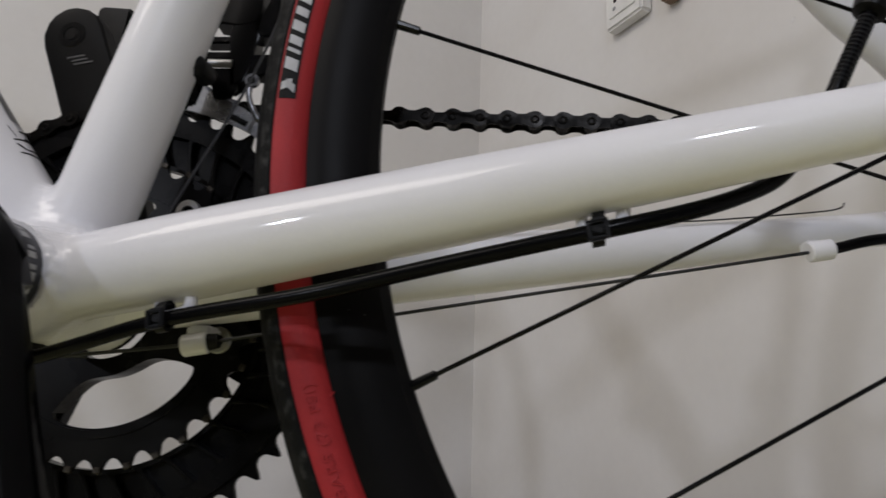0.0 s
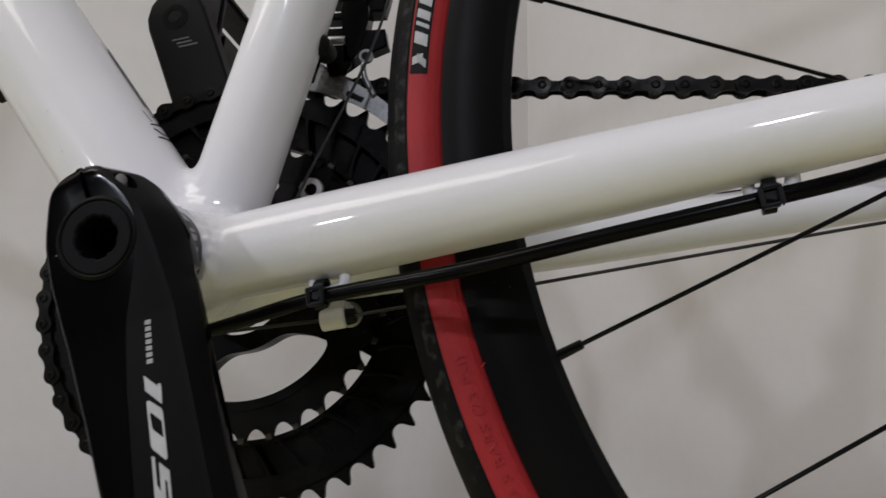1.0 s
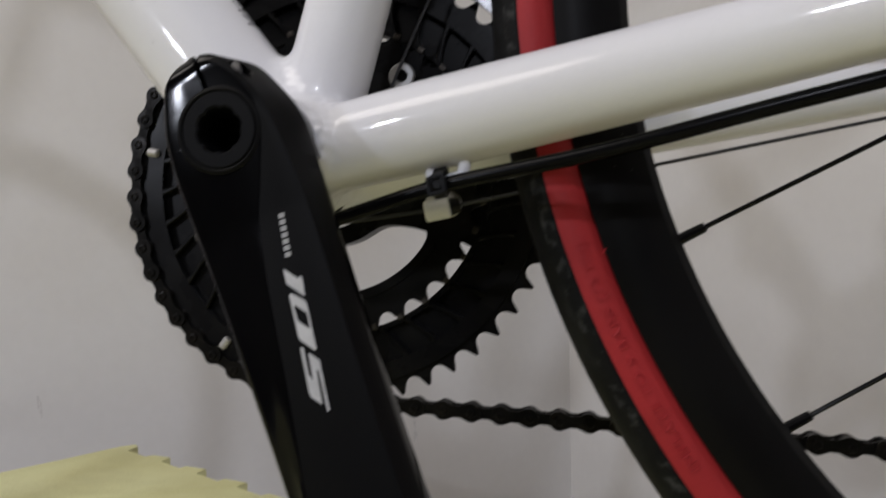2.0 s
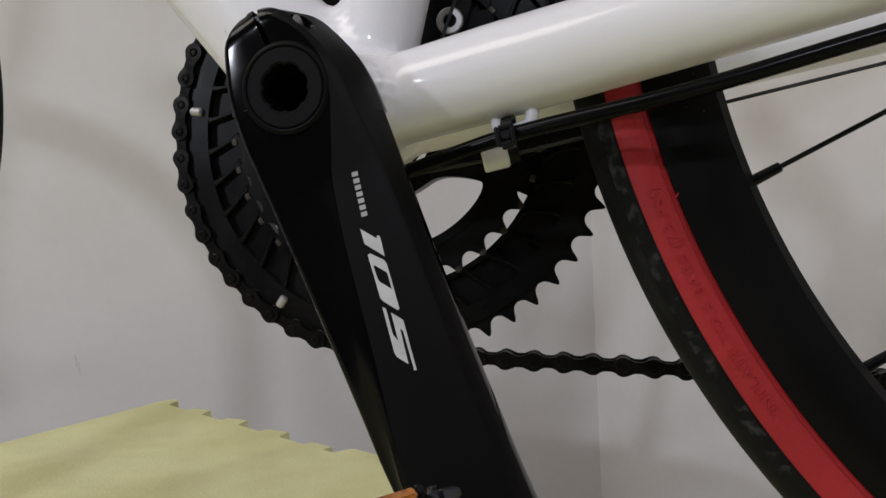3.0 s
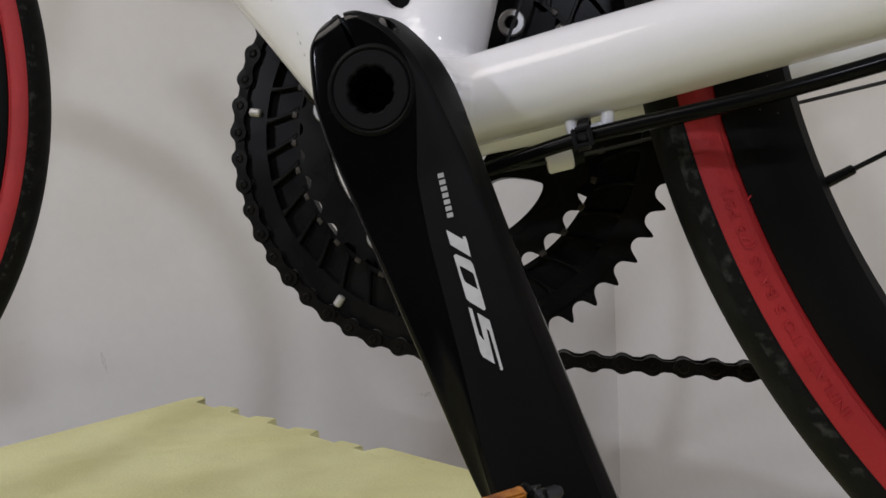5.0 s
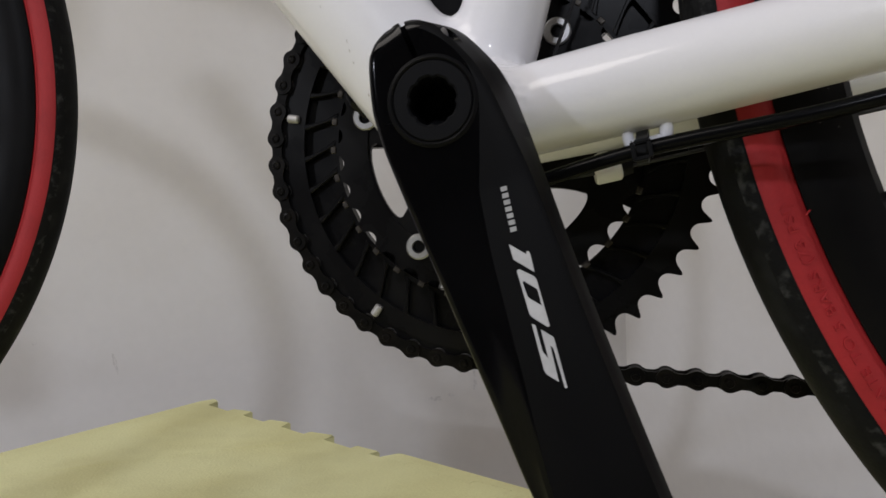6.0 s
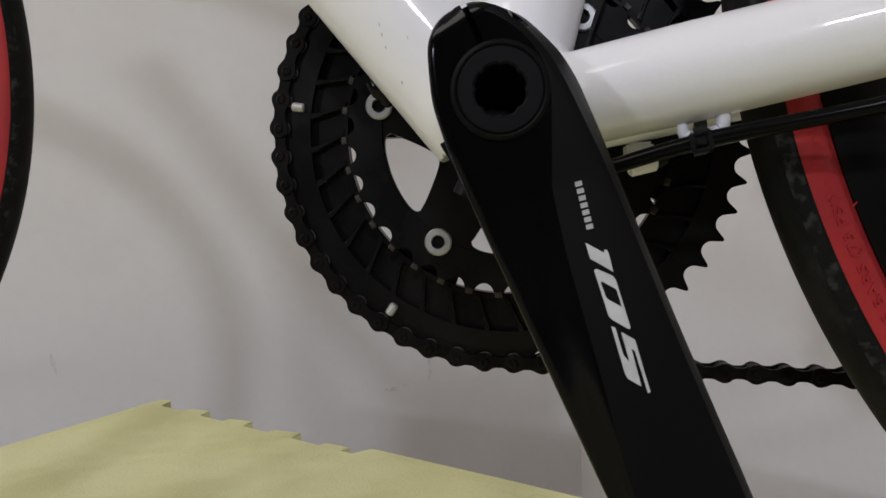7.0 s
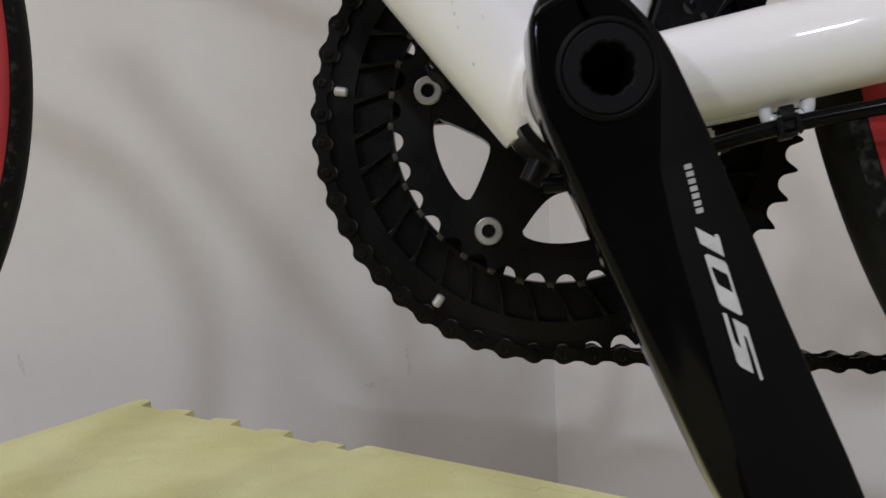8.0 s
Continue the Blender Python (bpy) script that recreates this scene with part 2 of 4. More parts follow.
wall_a = slab("wall_a", room(-0.12, 0), room(ROOM_A, 0), ROOM_H, 0.12, M["wall"], "off-white painted plaster wall with faint smudges", -ALONG_B)
wall_b = slab("wall_b", room(0, ROOM_B), room(0, 0), ROOM_H, 0.12, M["wall"], "off-white painted plaster wall with a socket plate", -ALONG_A)
# unseen walls; dark brown is chosen to keep reflections on black parts low
slab("wall_c", room(ROOM_A, -0.12), room(ROOM_A, ROOM_B), ROOM_H, 0.12, M["back"], "unseen closing wall, dark brown to dim reflections", ALONG_A)
slab("wall_d", room(-0.12, ROOM_B), room(ROOM_A + 0.12, ROOM_B), ROOM_H, 0.12, M["back"], "unseen closing wall, dark brown to dim reflections", ALONG_B)


def plate(name, z0, z1, mat, label, category):
    bm = bmesh.new()
    q = [room(-0.12, -0.12), room(ROOM_A + 0.12, -0.12), room(ROOM_A + 0.12, ROOM_B + 0.12), room(-0.12, ROOM_B + 0.12)]
    v, w = [bm.verts.new(p + Vector((0, 0, z0))) for p in q], [bm.verts.new(p + Vector((0, 0, z1))) for p in q]
    bm.faces.new(v), bm.faces.new(w)
    for i in range(4):
        bm.faces.new((v[i], v[(i + 1) % 4], w[(i + 1) % 4], w[i]))
    return tagged(new(name, finish(bm, name, mat, smooth=False)), label, category, kind="structure")


floor = plate("floor", -0.1, 0, M["floor"], "light grey polished floor below the platform", "floor")
plate("ceiling", ROOM_H, ROOM_H + 0.1, M["ceiling"], "plain white ceiling", "ceiling")

# faint smudges and dents in the paint, on the two white walls
def smudge(wall, along, inwards, start, z, long, wide, turn, seed):
    """A thin uneven stain on a wall: long and wide in metres, turned from the level by degrees."""
    rnd = random.Random(seed)
    u = Vector((along.x, along.y, 0))
    base = Vector((CORNER.x, CORNER.y, 0)) + u * start + Vector((0, 0, z))
    c, n = math.cos(radians(turn)), math.sin(radians(turn))
    front, back = [], []
    bm = bmesh.new()
    for k in range(16):
        a = 2 * math.pi * k / 16
        f = 0.34 + 0.22 * rnd.random()
        p, q = f * long * math.cos(a), f * wide * math.sin(a)
        spot = base + u * (p * c - q * n) + Vector((0, 0, p * n + q * c))
        front.append(bm.verts.new(spot + inwards * 0.0004))
        back.append(bm.verts.new(spot))
    bm.faces.new(front)
    quads(bm, [back, front], closed_v=True)
    part("smudge", bm, M["smudge"], wall, "faint grey smudge", smooth=False)


for start, z, long, wide, turn in ((0.349, -0.040, 0.034, 0.006, 82), (0.347, -0.068, 0.030, 0.009, 88), (0.430, -0.086, 0.030, 0.010, 8), (0.398, -0.083, 0.016, 0.006, 12),
                                   (0.983, 0.036, 0.036, 0.007, 80), (1.098, 0.080, 0.008, 0.006, 0)):
    smudge(wall_a, ALONG_A, ALONG_B, start, z, long, wide, turn, int(start * 1000))
smudge(wall_b, ALONG_B, ALONG_A, 0.809, 0.746, 0.008, 0.006, 30, 5)

# ---- platform and foam mats ----
MAT_CORNER = Vector((-0.4810, 0.6110, 0))
MAT_X = Vector((0.855, -0.519, 0)).normalized()
MAT_Y = Vector((-0.519, -0.855, 0)).normalized()
MAT_LONG, MAT_WIDE = 1.35, 1.10
TAB_PITCH, TAB_DEEP, EDGING_FROM = 0.0838, 0.0095, 0.366

platform = thing("platform", "low wooden platform under the yellow foam mats", "platform", (*(MAT_CORNER + MAT_X * 0.69 + MAT_Y * 0.57).xy, FLOOR_Z))
platform.rotation_euler = (0, 0, math.atan2(MAT_X.y, MAT_X.x))
part("platform_top", block((1.30, 1.09, 0.03), Matrix.Translation((0.01, 0.013, -FLOOR_Z - 0.015)), 0.003), M["board"], platform)
for x in (-0.57, 0.57):
    part("rail", block((0.03, 0.88, 0.09), Matrix.Translation((x, 0, -FLOOR_Z - 0.076)), 0.002), M["board"], platform)
    for y in (-0.45, 0.45):
        part("leg", block((0.06, 0.06, -FLOOR_Z - 0.031), Matrix.Translation((x, y, (-FLOOR_Z - 0.031) / 2)), 0.003), M["board"], platform)
for y in (-0.45, 0.45):
    part("rail", block((1.06, 0.03, 0.09), Matrix.Translation((0, y, -FLOOR_Z - 0.076)), 0.002), M["board"], platform)


def foam_piece(outline, thick=MAT_TOP):
    """A piece of foam from its outline in (along, down) metres, with rounded top edge."""
    bm = bmesh.new()
    def lift(a, b):
        """The loose tabs at the corner curl up a little towards their right heads."""
        if b > 0 or not -0.01 < a < 0.32:
            return 0.0
        share = (a - 0.066) % TAB_PITCH / 0.046
        return 0.0035 * max(0.0, min(1.0, share)) if a > 0.03 else 0.002

    top = [bm.verts.new(MAT_X * a + MAT_Y * b + Vector((0, 0, thick + lift(a, b)))) for a, b in outline]
    low = [bm.verts.new(MAT_X * a + MAT_Y * b + Vector((0, 0, 0.0005 + lift(a, b)))) for a, b in outline]
    face = bm.faces.new(top)
    bm.faces.new(low[::-1])
    n = len(outline)
    for i in range(n):
        bm.faces.new((top[i], low[i], low[(i + 1) % n], top[(i + 1) % n]))
    bmesh.ops.bevel(bm, geom=list(face.edges), offset=0.0015, segments=2, affect="EDGES")
    return bm


def jigsaw(first, last):
    """Tabs wider at their heads along the mat's far edge."""
    line = []
    for k in range(first, last):
        a, wide = 0.066 + TAB_PITCH * k, 0.038 if k == 3 else 0.046
        line += [(a + 0.006, TAB_DEEP), (a + 0.0015, 0.001), (a + 0.004, -0.003), (a + wide - 0.003, -0.0045), (a + wide, -0.003), (a + wide - 0.007, TAB_DEEP)]
    return line


TABS = 15
foam = thing("foam_mat", "yellow foam play mat with a jigsaw edge on a low platform", "mat", MAT_CORNER)
part("mat_panel", foam_piece([(-0.009, 0.004), (-0.006, -0.002), (0.000, -0.010), (0.007, -0.012), (0.020, -0.006), (0.018, TAB_DEEP)] + jigsaw(0, TABS)
                             + [(MAT_LONG, TAB_DEEP), (MAT_LONG, MAT_WIDE), (0.045, MAT_WIDE), (0.036, 0.40), (0.016, 0.24), (0.005, 0.14), (0.0, 0.08)]), M["mat"], foam)
edging = thing("mat_edging", "yellow foam edging strip fitted to the mat's jigsaw edge", "mat edging", MAT_CORNER)
GAP = 0.0005
seam = [(EDGING_FROM, TAB_DEEP - GAP), (EDGING_FROM + 0.008, -0.0125), (EDGING_FROM + 0.014, -0.0145), (0.53, -0.0150), (MAT_LONG, -0.0150), (MAT_LONG, TAB_DEEP - GAP)]
part("edging_strip", foam_piece(seam + [(a + (GAP if i % 6 > 2 else -GAP), b - GAP) for i, (a, b) in enumerate(jigsaw(4, TABS))][::-1]), M["mat"], edging)

# ---- socket plates on the wall ----


def socket_plate(t0, z0, w, h, label):
    base = thing("socket_plate", label, "socket", room(0, t0, z0 - FLOOR_Z), group="socket plates")
    base.rotation_euler = (0, 0, math.atan2(ALONG_B.y, ALONG_B.x))
    part("cover", block((w, 0.024, h), Matrix.Translation((w / 2, -0.0121, h / 2)), 0.004, None, 3), M["switch"], base)
    part("insert", block((w * 0.7, 0.003, h * 0.6), Matrix.Translation((w / 2, -0.0250, h / 2)), 0.001), M["switch"], base)
    # coloured blocks proud of the insert stand in for the dark of open holes
    for k in (-1, 1):
        part("socket_hole", block((0.008, 0.002, 0.008), Matrix.Translation((w * (0.5 + 0.17 * k), -0.0268, h * 0.52)), 0.001), M["dark_hole"], base)
    part("socket_hole", block((0.007, 0.002, 0.007), Matrix.Translation((w * 0.30, -0.0268, h * 0.36)), 0.001), M["grey_print"], base)
    return base


socket_plate(0.480, 0.892, 0.088, 0.088, "white plastic socket plate screwed to the wall")

plug = thing("wall_plug", "small brown plug hanging on the wall", "plug", room(0, 0.607, 0.876 - FLOOR_Z))
plug.rotation_euler = (0, 0, math.atan2(ALONG_B.y, ALONG_B.x))
part("plug_body", block((0.030, 0.026, 0.045), Matrix.Translation((0.015, -0.0131, 0.0225)), 0.006, None, 3), M["board"], plug)

# ---- the bicycle ----
bicycle = thing("bicycle", "white road bicycle with black crankset and red-walled tyres on the mats", "bicycle", (0, 0, MAT_TOP))
bicycle["axle_height"] = BB - MAT_TOP

DOWN = Vector((-0.609, 0, 0.793))
UNDER = Vector((-0.793, 0, -0.609))
DOWN_OFF = UNDER * 0.0041
SEAT = Vector((0.262, 0, 0.965))
SEAT_OFF = Vector((0.0025, 0, 0))
HEAD_TOP = Vector((-0.470, 0, 0.60))
SEAT_TOP = SEAT * 0.50
AXLE_R = Vector((0.411, 0, 0.0660))


def stay_point(x, side):
    return Vector((x, side * (0.0327 + (x - 0.10) * 0.2044), 0.0147 + (x - 0.10) * 0.1526))


# frame: shell, tubes, stays
def blend(a, b, k):
    """Smooth union of two distances, and how far each place lies in the fillet."""
    h = np.clip(0.5 + 0.5 * (b - a) / k, 0, 1)
    return b + (a - b) * h - k * h * (1 - h), 4 * h * (1 - h)


def shell_distance(q):
    """Distance to the shell with the four tubes welded to it and their painted-over fillets."""
    def rod(start, way, radius):
        start, way = np.array(start), np.array(Vector(way).normalized())
        along_it = np.maximum(0, (q - start) @ way)
        return np.linalg.norm(q - start - along_it[:, None] * way, axis=1) - radius
    side = np.hypot(q[:, 0], q[:, 2]) - 0.0201
    d = np.maximum(side, np.abs(q[:, 1]) - 0.034)
    lump = 1 + 0.5 * np.sin(1500 * q[:, 0] + 2) * np.sin(1350 * q[:, 1]) + 0.5 * np.sin(1400 * q[:, 2] + 900 * q[:, 1])
    tube_end = 0.003 - (q - np.array(DOWN_OFF)) @ np.array(DOWN)
    d, _ = blend(d, np.maximum(rod(DOWN_OFF - DOWN * 0.05, DOWN, 0.02357), tube_end), 0.005)
    d, w = blend(d, rod(SEAT_OFF, SEAT, 0.01606), 0.0095)
    d = d - 0.00018 * w * lump
    for end in (-1, 1):
        d, w = blend(d, rod(stay_point(0.004, end), stay_point(0.1, end) - stay_point(0.004, end), 0.01572), 0.0065)
        d = d - 0.00034 * w * lump
    return d


def welded_shell(step=0.0013):
    """The joint as one skin, cut off where the tubes take over."""
    low, n = np.array((-0.080, -0.052, -0.034)), (115, 81, 98)
    grid = np.stack(np.meshgrid(*[low[i] + step * np.arange(n[i]) for i in range(3)], indexing="ij"), -1)
    inside = shell_distance(grid.reshape(-1, 3)).reshape(n) < 0
    count = sum(inside[i:n[0] - 1 + i, j:n[1] - 1 + j, k:n[2] - 1 + k].astype(int) for i in (0, 1) for j in (0, 1) for k in (0, 1))
    crossed = (count > 0) & (count < 8)
    number = np.full(crossed.shape, -1)
    number[crossed] = np.arange(crossed.sum())
    q = low + step * (np.argwhere(crossed) + 0.5)
    for _ in range(4):
        d = shell_distance(q)
        slope = np.stack([(shell_distance(q + e) - shell_distance(q - e)) / 0.0004 for e in np.eye(3) * 0.0002], -1)
        q = q - d[:, None] * slope / np.maximum(0.3, (slope ** 2).sum(1))[:, None]
    faces = []
    for axis in range(3):
        u, v = [k for k in range(3) if k != axis]
        ends = [slice(None)] * 3
        ends[axis] = slice(1, None)
        first = [slice(None)] * 3
        first[axis] = slice(0, -1)
        cells = np.argwhere(inside[tuple(first)] != inside[tuple(ends)])
        cells = cells[(cells[:, u] > 0) & (cells[:, v] > 0) & (cells[:, u] < n[u] - 1) & (cells[:, v] < n[v] - 1)]
        ring = []
        for du, dv in ((0, 0), (1, 0), (1, 1), (0, 1)):
            c = cells.copy()
            c[:, u] -= du
            c[:, v] -= dv
            ring.append(number[c[:, 0], c[:, 1], c[:, 2]])
        faces.append(np.stack(ring, 1))
    faces = np.concatenate(faces)
    keep = ((q - np.array(DOWN_OFF)) @ np.array(DOWN) < 0.064) & ((q - np.array(SEAT_OFF)) @ np.array(SEAT) < 0.064) & (q[:, 0] < 0.060)
    faces = faces[keep[faces].all(1)]
    used, faces = np.unique(faces, return_inverse=True)
    me = bpy.data.meshes.new("shell")
    me.from_pydata(q[used].tolist(), [], faces.reshape(-1, 4).tolist())
    bm = bmesh.new()
    bm.from_mesh(me)
    bpy.data.meshes.remove(me)
    return bm


part("bottom_bracket_shell", welded_shell(), M["white"], bicycle, "white painted shell with smooth lumpy welds", angle=50)
part("down_tube", tube([DOWN * s + DOWN_OFF for s in (0.061, 0.08, 0.1, 0.3, 0.58)], 0.0236, 48, caps=False), M["white"], bicycle)
part("seat_tube", tube([SEAT * s + SEAT_OFF for s in (0.061, 0.1, 0.3, 0.52)], [0.0161, 0.0160, 0.0158, 0.0158], 40, caps=False), M["white"], bicycle)
part("head_tube", tube([HEAD_TOP + Vector((-0.045, 0, -0.14)), HEAD_TOP + Vector((0.0, 0, 0.02))], [0.022, 0.022], 32), M["white"], bicycle)
part("top_tube", tube([SEAT_TOP, HEAD_TOP + Vector((0, 0, -0.01))], [0.016, 0.019], 32), M["white"], bicycle)
STAY_X = (0.0555, 0.083, 0.122, 0.158, 0.192, 0.223, 0.253, 0.275, 0.33, 0.385)
STAY_R = (0.0158, 0.0153, 0.0145, 0.0137, 0.0126, 0.0116, 0.0105, 0.0097, 0.0085, 0.0080)
for side in (-1, 1):
    part("chainstay", tube([stay_point(x, side) for x in STAY_X], list(STAY_R), 40), M["white"], bicycle)
    stay_path = bend([AXLE_R + Vector((-0.012, side * 0.066, 0.020)), Vector((0.356, side * 0.057, 0.130)), Vector((0.3226, side * 0.0525, 0.164)), Vector((0.250, side * 0.040, 0.257)), SEAT * 0.44 + Vector((0.02, side * 0.018, 0))], 6)
    part("seat_stay", tube(stay_path, 0.0085, 28), M["white"], bicycle)
    part("dropout", prism([(0.365, 0.048), (0.41, 0.046), (0.43, 0.06), (0.425, 0.085), (0.39, 0.10), (0.375, 0.075)], side * 0.067 - 0.003, side * 0.067 + 0.003), M["white"], bicycle)


def on_down_tube(s, a, lift=0.0002):
    """A place on the down tube by the distance up it and the angle (degrees) from its near side."""
    a = math.radians(a)
    return DOWN * s + DOWN_OFF + (Vector((0, -1, 0)) * math.cos(a) + UNDER * math.sin(a)) * (0.0236 + lift)


def tube_mark(name, start, end, wide, mat, label=""):
    """A thin line printed or scratched on the down tube, from (millimetres, degrees) to the same."""
    bm, rows = bmesh.new(), []
    for i in range(7):
        t = i / 6
        s, a = start[0] + (end[0] - start[0]) * t, start[1] + (end[1] - start[1]) * t
        w = wide * (0.5 + 0.5 * math.sin(math.pi * (0.1 + 0.8 * t)))
        rows.append([bm.verts.new(on_down_tube((s + k * w) / 1000, a, h)) for k, h in ((-0.5, 0.00005), (-0.5, 0.0002), (0.5, 0.0002), (0.5, 0.00005))])
    quads(bm, rows, closed_v=True)
    return part(name, bm, mat, bicycle, label, smooth=False)


for start, end, wide in (((70.4, -76), (65.0, -79.5), 1.1), ((69.3, -89), (71.2, -103), 0.8), ((65.6, -91), (67.2, -105), 0.8), ((62.7, -74), (66.0, -106), 0.9), ((60.3, -75), (58.1, -86), 1.2), ((58.6, -88), (60.2, -104), 1.0), ((55.4, -73), (56.8, -106), 0.9)):
    tube_mark("printed_bar", start, end, wide, M["black_print_and_holes"])
# long tapered grey stripe along the tube's back
bm, rows = bmesh.new(), []
for i in range(21):
    t = i / 20
    edge = -128 + 42 * min(1.0, t * 3.5) ** 0.6
    rows.append([bm.verts.new(on_down_tube(0.121 - 0.046 * t, a)) for a in (edge + (-130 - edge) * k / 8 for k in range(9))])
quads(bm, rows)
part("printed_stripe", bm, M["stripe"], bicycle, "tapered dark grey printed stripe")
for start, end, wide in (((50, 21), (49, 22.5), 0.35), ((47, 25), (46.2, 26.5), 0.5), ((40, 10), (39, 11.5), 0.35), ((43, 30), (42.4, 31), 0.5), ((66, 20), (65.5, 20.8), 0.4), ((31, 40), (30.4, 41.5), 0.7), ((84, 10), (83.4, 11), 0.4)):
    tube_mark("scuff_mark", start, end, wide, M["scuff"], "small grey scuff in the paint")

# small black plug under the down tube, with its boss
plug = DOWN * 0.125 + DOWN_OFF + UNDER * 0.0225
part("down_tube_plug", tube([plug, plug + UNDER * 0.006], [0.0048, 0.0036], 20), M["plastic"], bicycle, "small black rubber plug")
# cable guide screwed below the shell
part("guide_screw", tube([Vector((-0.012, -0.004, -0.020)), Vector((-0.0160, -0.004, -0.0270))], [0.0045, 0.004], 16), M["plastic"], bicycle)
knob = Vector((0, 0.009, 0))
part("cable_adjuster", tube([DOWN * a + UNDER * 0.0282 + knob for a in (0.0465, 0.0455, 0.043, 0.040, 0.038, 0.0345, 0.0335)], [0.0012, 0.0028, 0.0036, 0.0037, 0.0028, 0.0028, 0.0020], 18), M["gloss"], bicycle, "small black cable adjuster")
part("adjuster_tab", block((0.0016, 0.007, 0.0135), Matrix.Translation(DOWN * 0.0395 + UNDER * 0.0247 + Vector((0, 0.004, 0))) @ Matrix.Rotation(math.atan2(DOWN.x, DOWN.z), 4, "Y"), 0.0005), M["white"], bicycle)

# brake hose under the stay, with its two white guides and zip ties
HOSE = [(-0.012, -0.012, -0.0285), (0.004, -0.016, -0.0275), (0.025, -0.021, -0.0225), (0.062, -0.030, -0.0135), (0.113, -0.042, -0.0062),
        (0.160, -0.049, 0.0035), (0.203, -0.055, 0.0122), (0.228, -0.054, 0.0185), (0.245, -0.050, 0.0250), (0.258, -0.047, 0.0325), (0.269, -0.0485, 0.046), (0.2758, -0.050, 0.0604), (0.2824, -0.050, 0.0739), (0.2882, -0.050, 0.0859), (0.2949, -0.050, 0.0988)]
part("brake_hose", tube(bend(HOSE, 8), 0.0026, 16), M["hose"], bicycle, "glossy black brake cable housing")
part("hose_boot", tube([(0.2878, -0.050, 0.0850), (0.2882, -0.050, 0.0860), (0.2900, -0.050, 0.0895), (0.3000, -0.050, 0.110)], [0.0030, 0.0052, 0.0058, 0.0062], 20), M["plastic"], bicycle)
for k in range(16):
    t = k / 15
    q = Vector((0.2765 + 0.0105 * t, -0.050, 0.0618 + 0.0215 * t))
    part("housing_ridge", tube([q, q + Vector((0.0003, 0, 0.0006))], [0.00275, 0.00275], 14), M["plastic"], bicycle)
for x in (0.062, 0.203):
    h = Vector((x, -0.030 if x < 0.1 else -0.055, -0.0132 if x < 0.1 else 0.0122))
    way, up = Vector((1, -0.17, 0.172)).normalized(), Vector((0, 0, 1))
    back = up.cross(way).normalized()   # away from the room
    bar = [(-0.0061, 0.0085), (-0.0062, 0.0052), (-0.0056, 0.0030), (-0.0040, 0.0024), (0.0030, 0.0024), (0.0050, 0.0026), (0.0060, 0.0040), (0.0061, 0.0085)]
    bm = tube(bend([h + way * a + up * b + back * 0.0035 for a, b in bar], 5), [0.0019] * 16 + [0.0016] * 9 + [0.0022] * 11, 14)
    guide = part("hose_guide", bm, M["white"], bicycle, "white brazed hose guide")
    turn = Matrix((way, back, back.cross(way) * -1)).transposed().to_4x4()
    bm = bmesh.new()
    # strap over the guide and round the housing
    rows = []
    for a in (2 * math.pi * k / 28 for k in range(28)):
        ring = []
        for r, w in ((0.0000, -0.0019), (0.0011, -0.0019), (0.0011, 0.0019), (0.0000, 0.0019)):
            ring.append(bm.verts.new(h + way * (w - 0.0012) + back * ((0.0031 + r) * math.cos(a)) + up * (0.0006 + (0.0042 + r) * math.sin(a))))
        rows.append(ring)
    quads(bm, rows, closed_u=True, closed_v=True)
    # square head with an open middle, in front of the housing
    def head(a, b, w, t):
        block((w, 0.0026, t), Matrix.Translation(h + way * (a - 0.0012) - back * 0.0046 + up * b) @ turn, 0.0005, bm)
    head(-0.0026, -0.0006, 0.0013, 0.0066)
    head(0.0026, -0.0006, 0.0013, 0.0066)
    head(0.0, 0.0021, 0.0054, 0.0014)
    head(0.0, -0.0034, 0.0054, 0.0013)
    tie = part("zip_tie", bm, M["plastic"], bicycle, "black plastic cable tie")
    part("tie_tail", block((0.0030, 0.0010, 0.0018), Matrix.Translation(h + way * -0.0012 - back * 0.0042 - up * 0.0008) @ turn @ Matrix.Rotation(0.4, 4, "Y"), 0.0003), M["plastic"], tie)

# gear cable between its white stops, and the housing behind
STOP_1, STOP_2 = Vector((0.0512, 0.0184, -0.0170)), Vector((0.309, 0.0445, 0.0322))
along = (STOP_2 - STOP_1).normalized()
for s in (STOP_1, STOP_2):
    part("cable_stop", tube([s - along * 0.0052, s - along * 0.0045, s + along * 0.0045, s + along * 0.0052], [0.0038, 0.0045, 0.0045, 0.0038], 24), M["white"], bicycle, "white painted cable stop")
part("stop_bracket", block((0.010, 0.012, 0.006), Matrix.Translation(STOP_1 + Vector((0, 0.007, 0.005))), 0.001), M["white"], bicycle)
part("stop_bracket", block((0.007, 0.008, 0.006), Matrix.Translation(STOP_2 + Vector((0, 0.008, 0.003))), 0.001), M["white"], bicycle)
part("ferrule", tube([STOP_1 + along * 0.005, STOP_1 + along * 0.0095], [0.0036, 0.0030], 16), M["plastic"], bicycle)
part("gear_cable", tube([Vector((-0.010, 0.008, -0.0255)), STOP_1, STOP_2], 0.00075, 8), M["cable"], bicycle, "thin steel gear cable")
part("gear_housing", tube(bend([STOP_2 + along * 0.006, STOP_2 + along * 0.03 + Vector((0, 0, 0.001)), Vector((0.38, 0.06, 0.042)), Vector((0.43, 0.065, 0.03))]), 0.0024, 14), M["hose"], bicycle)

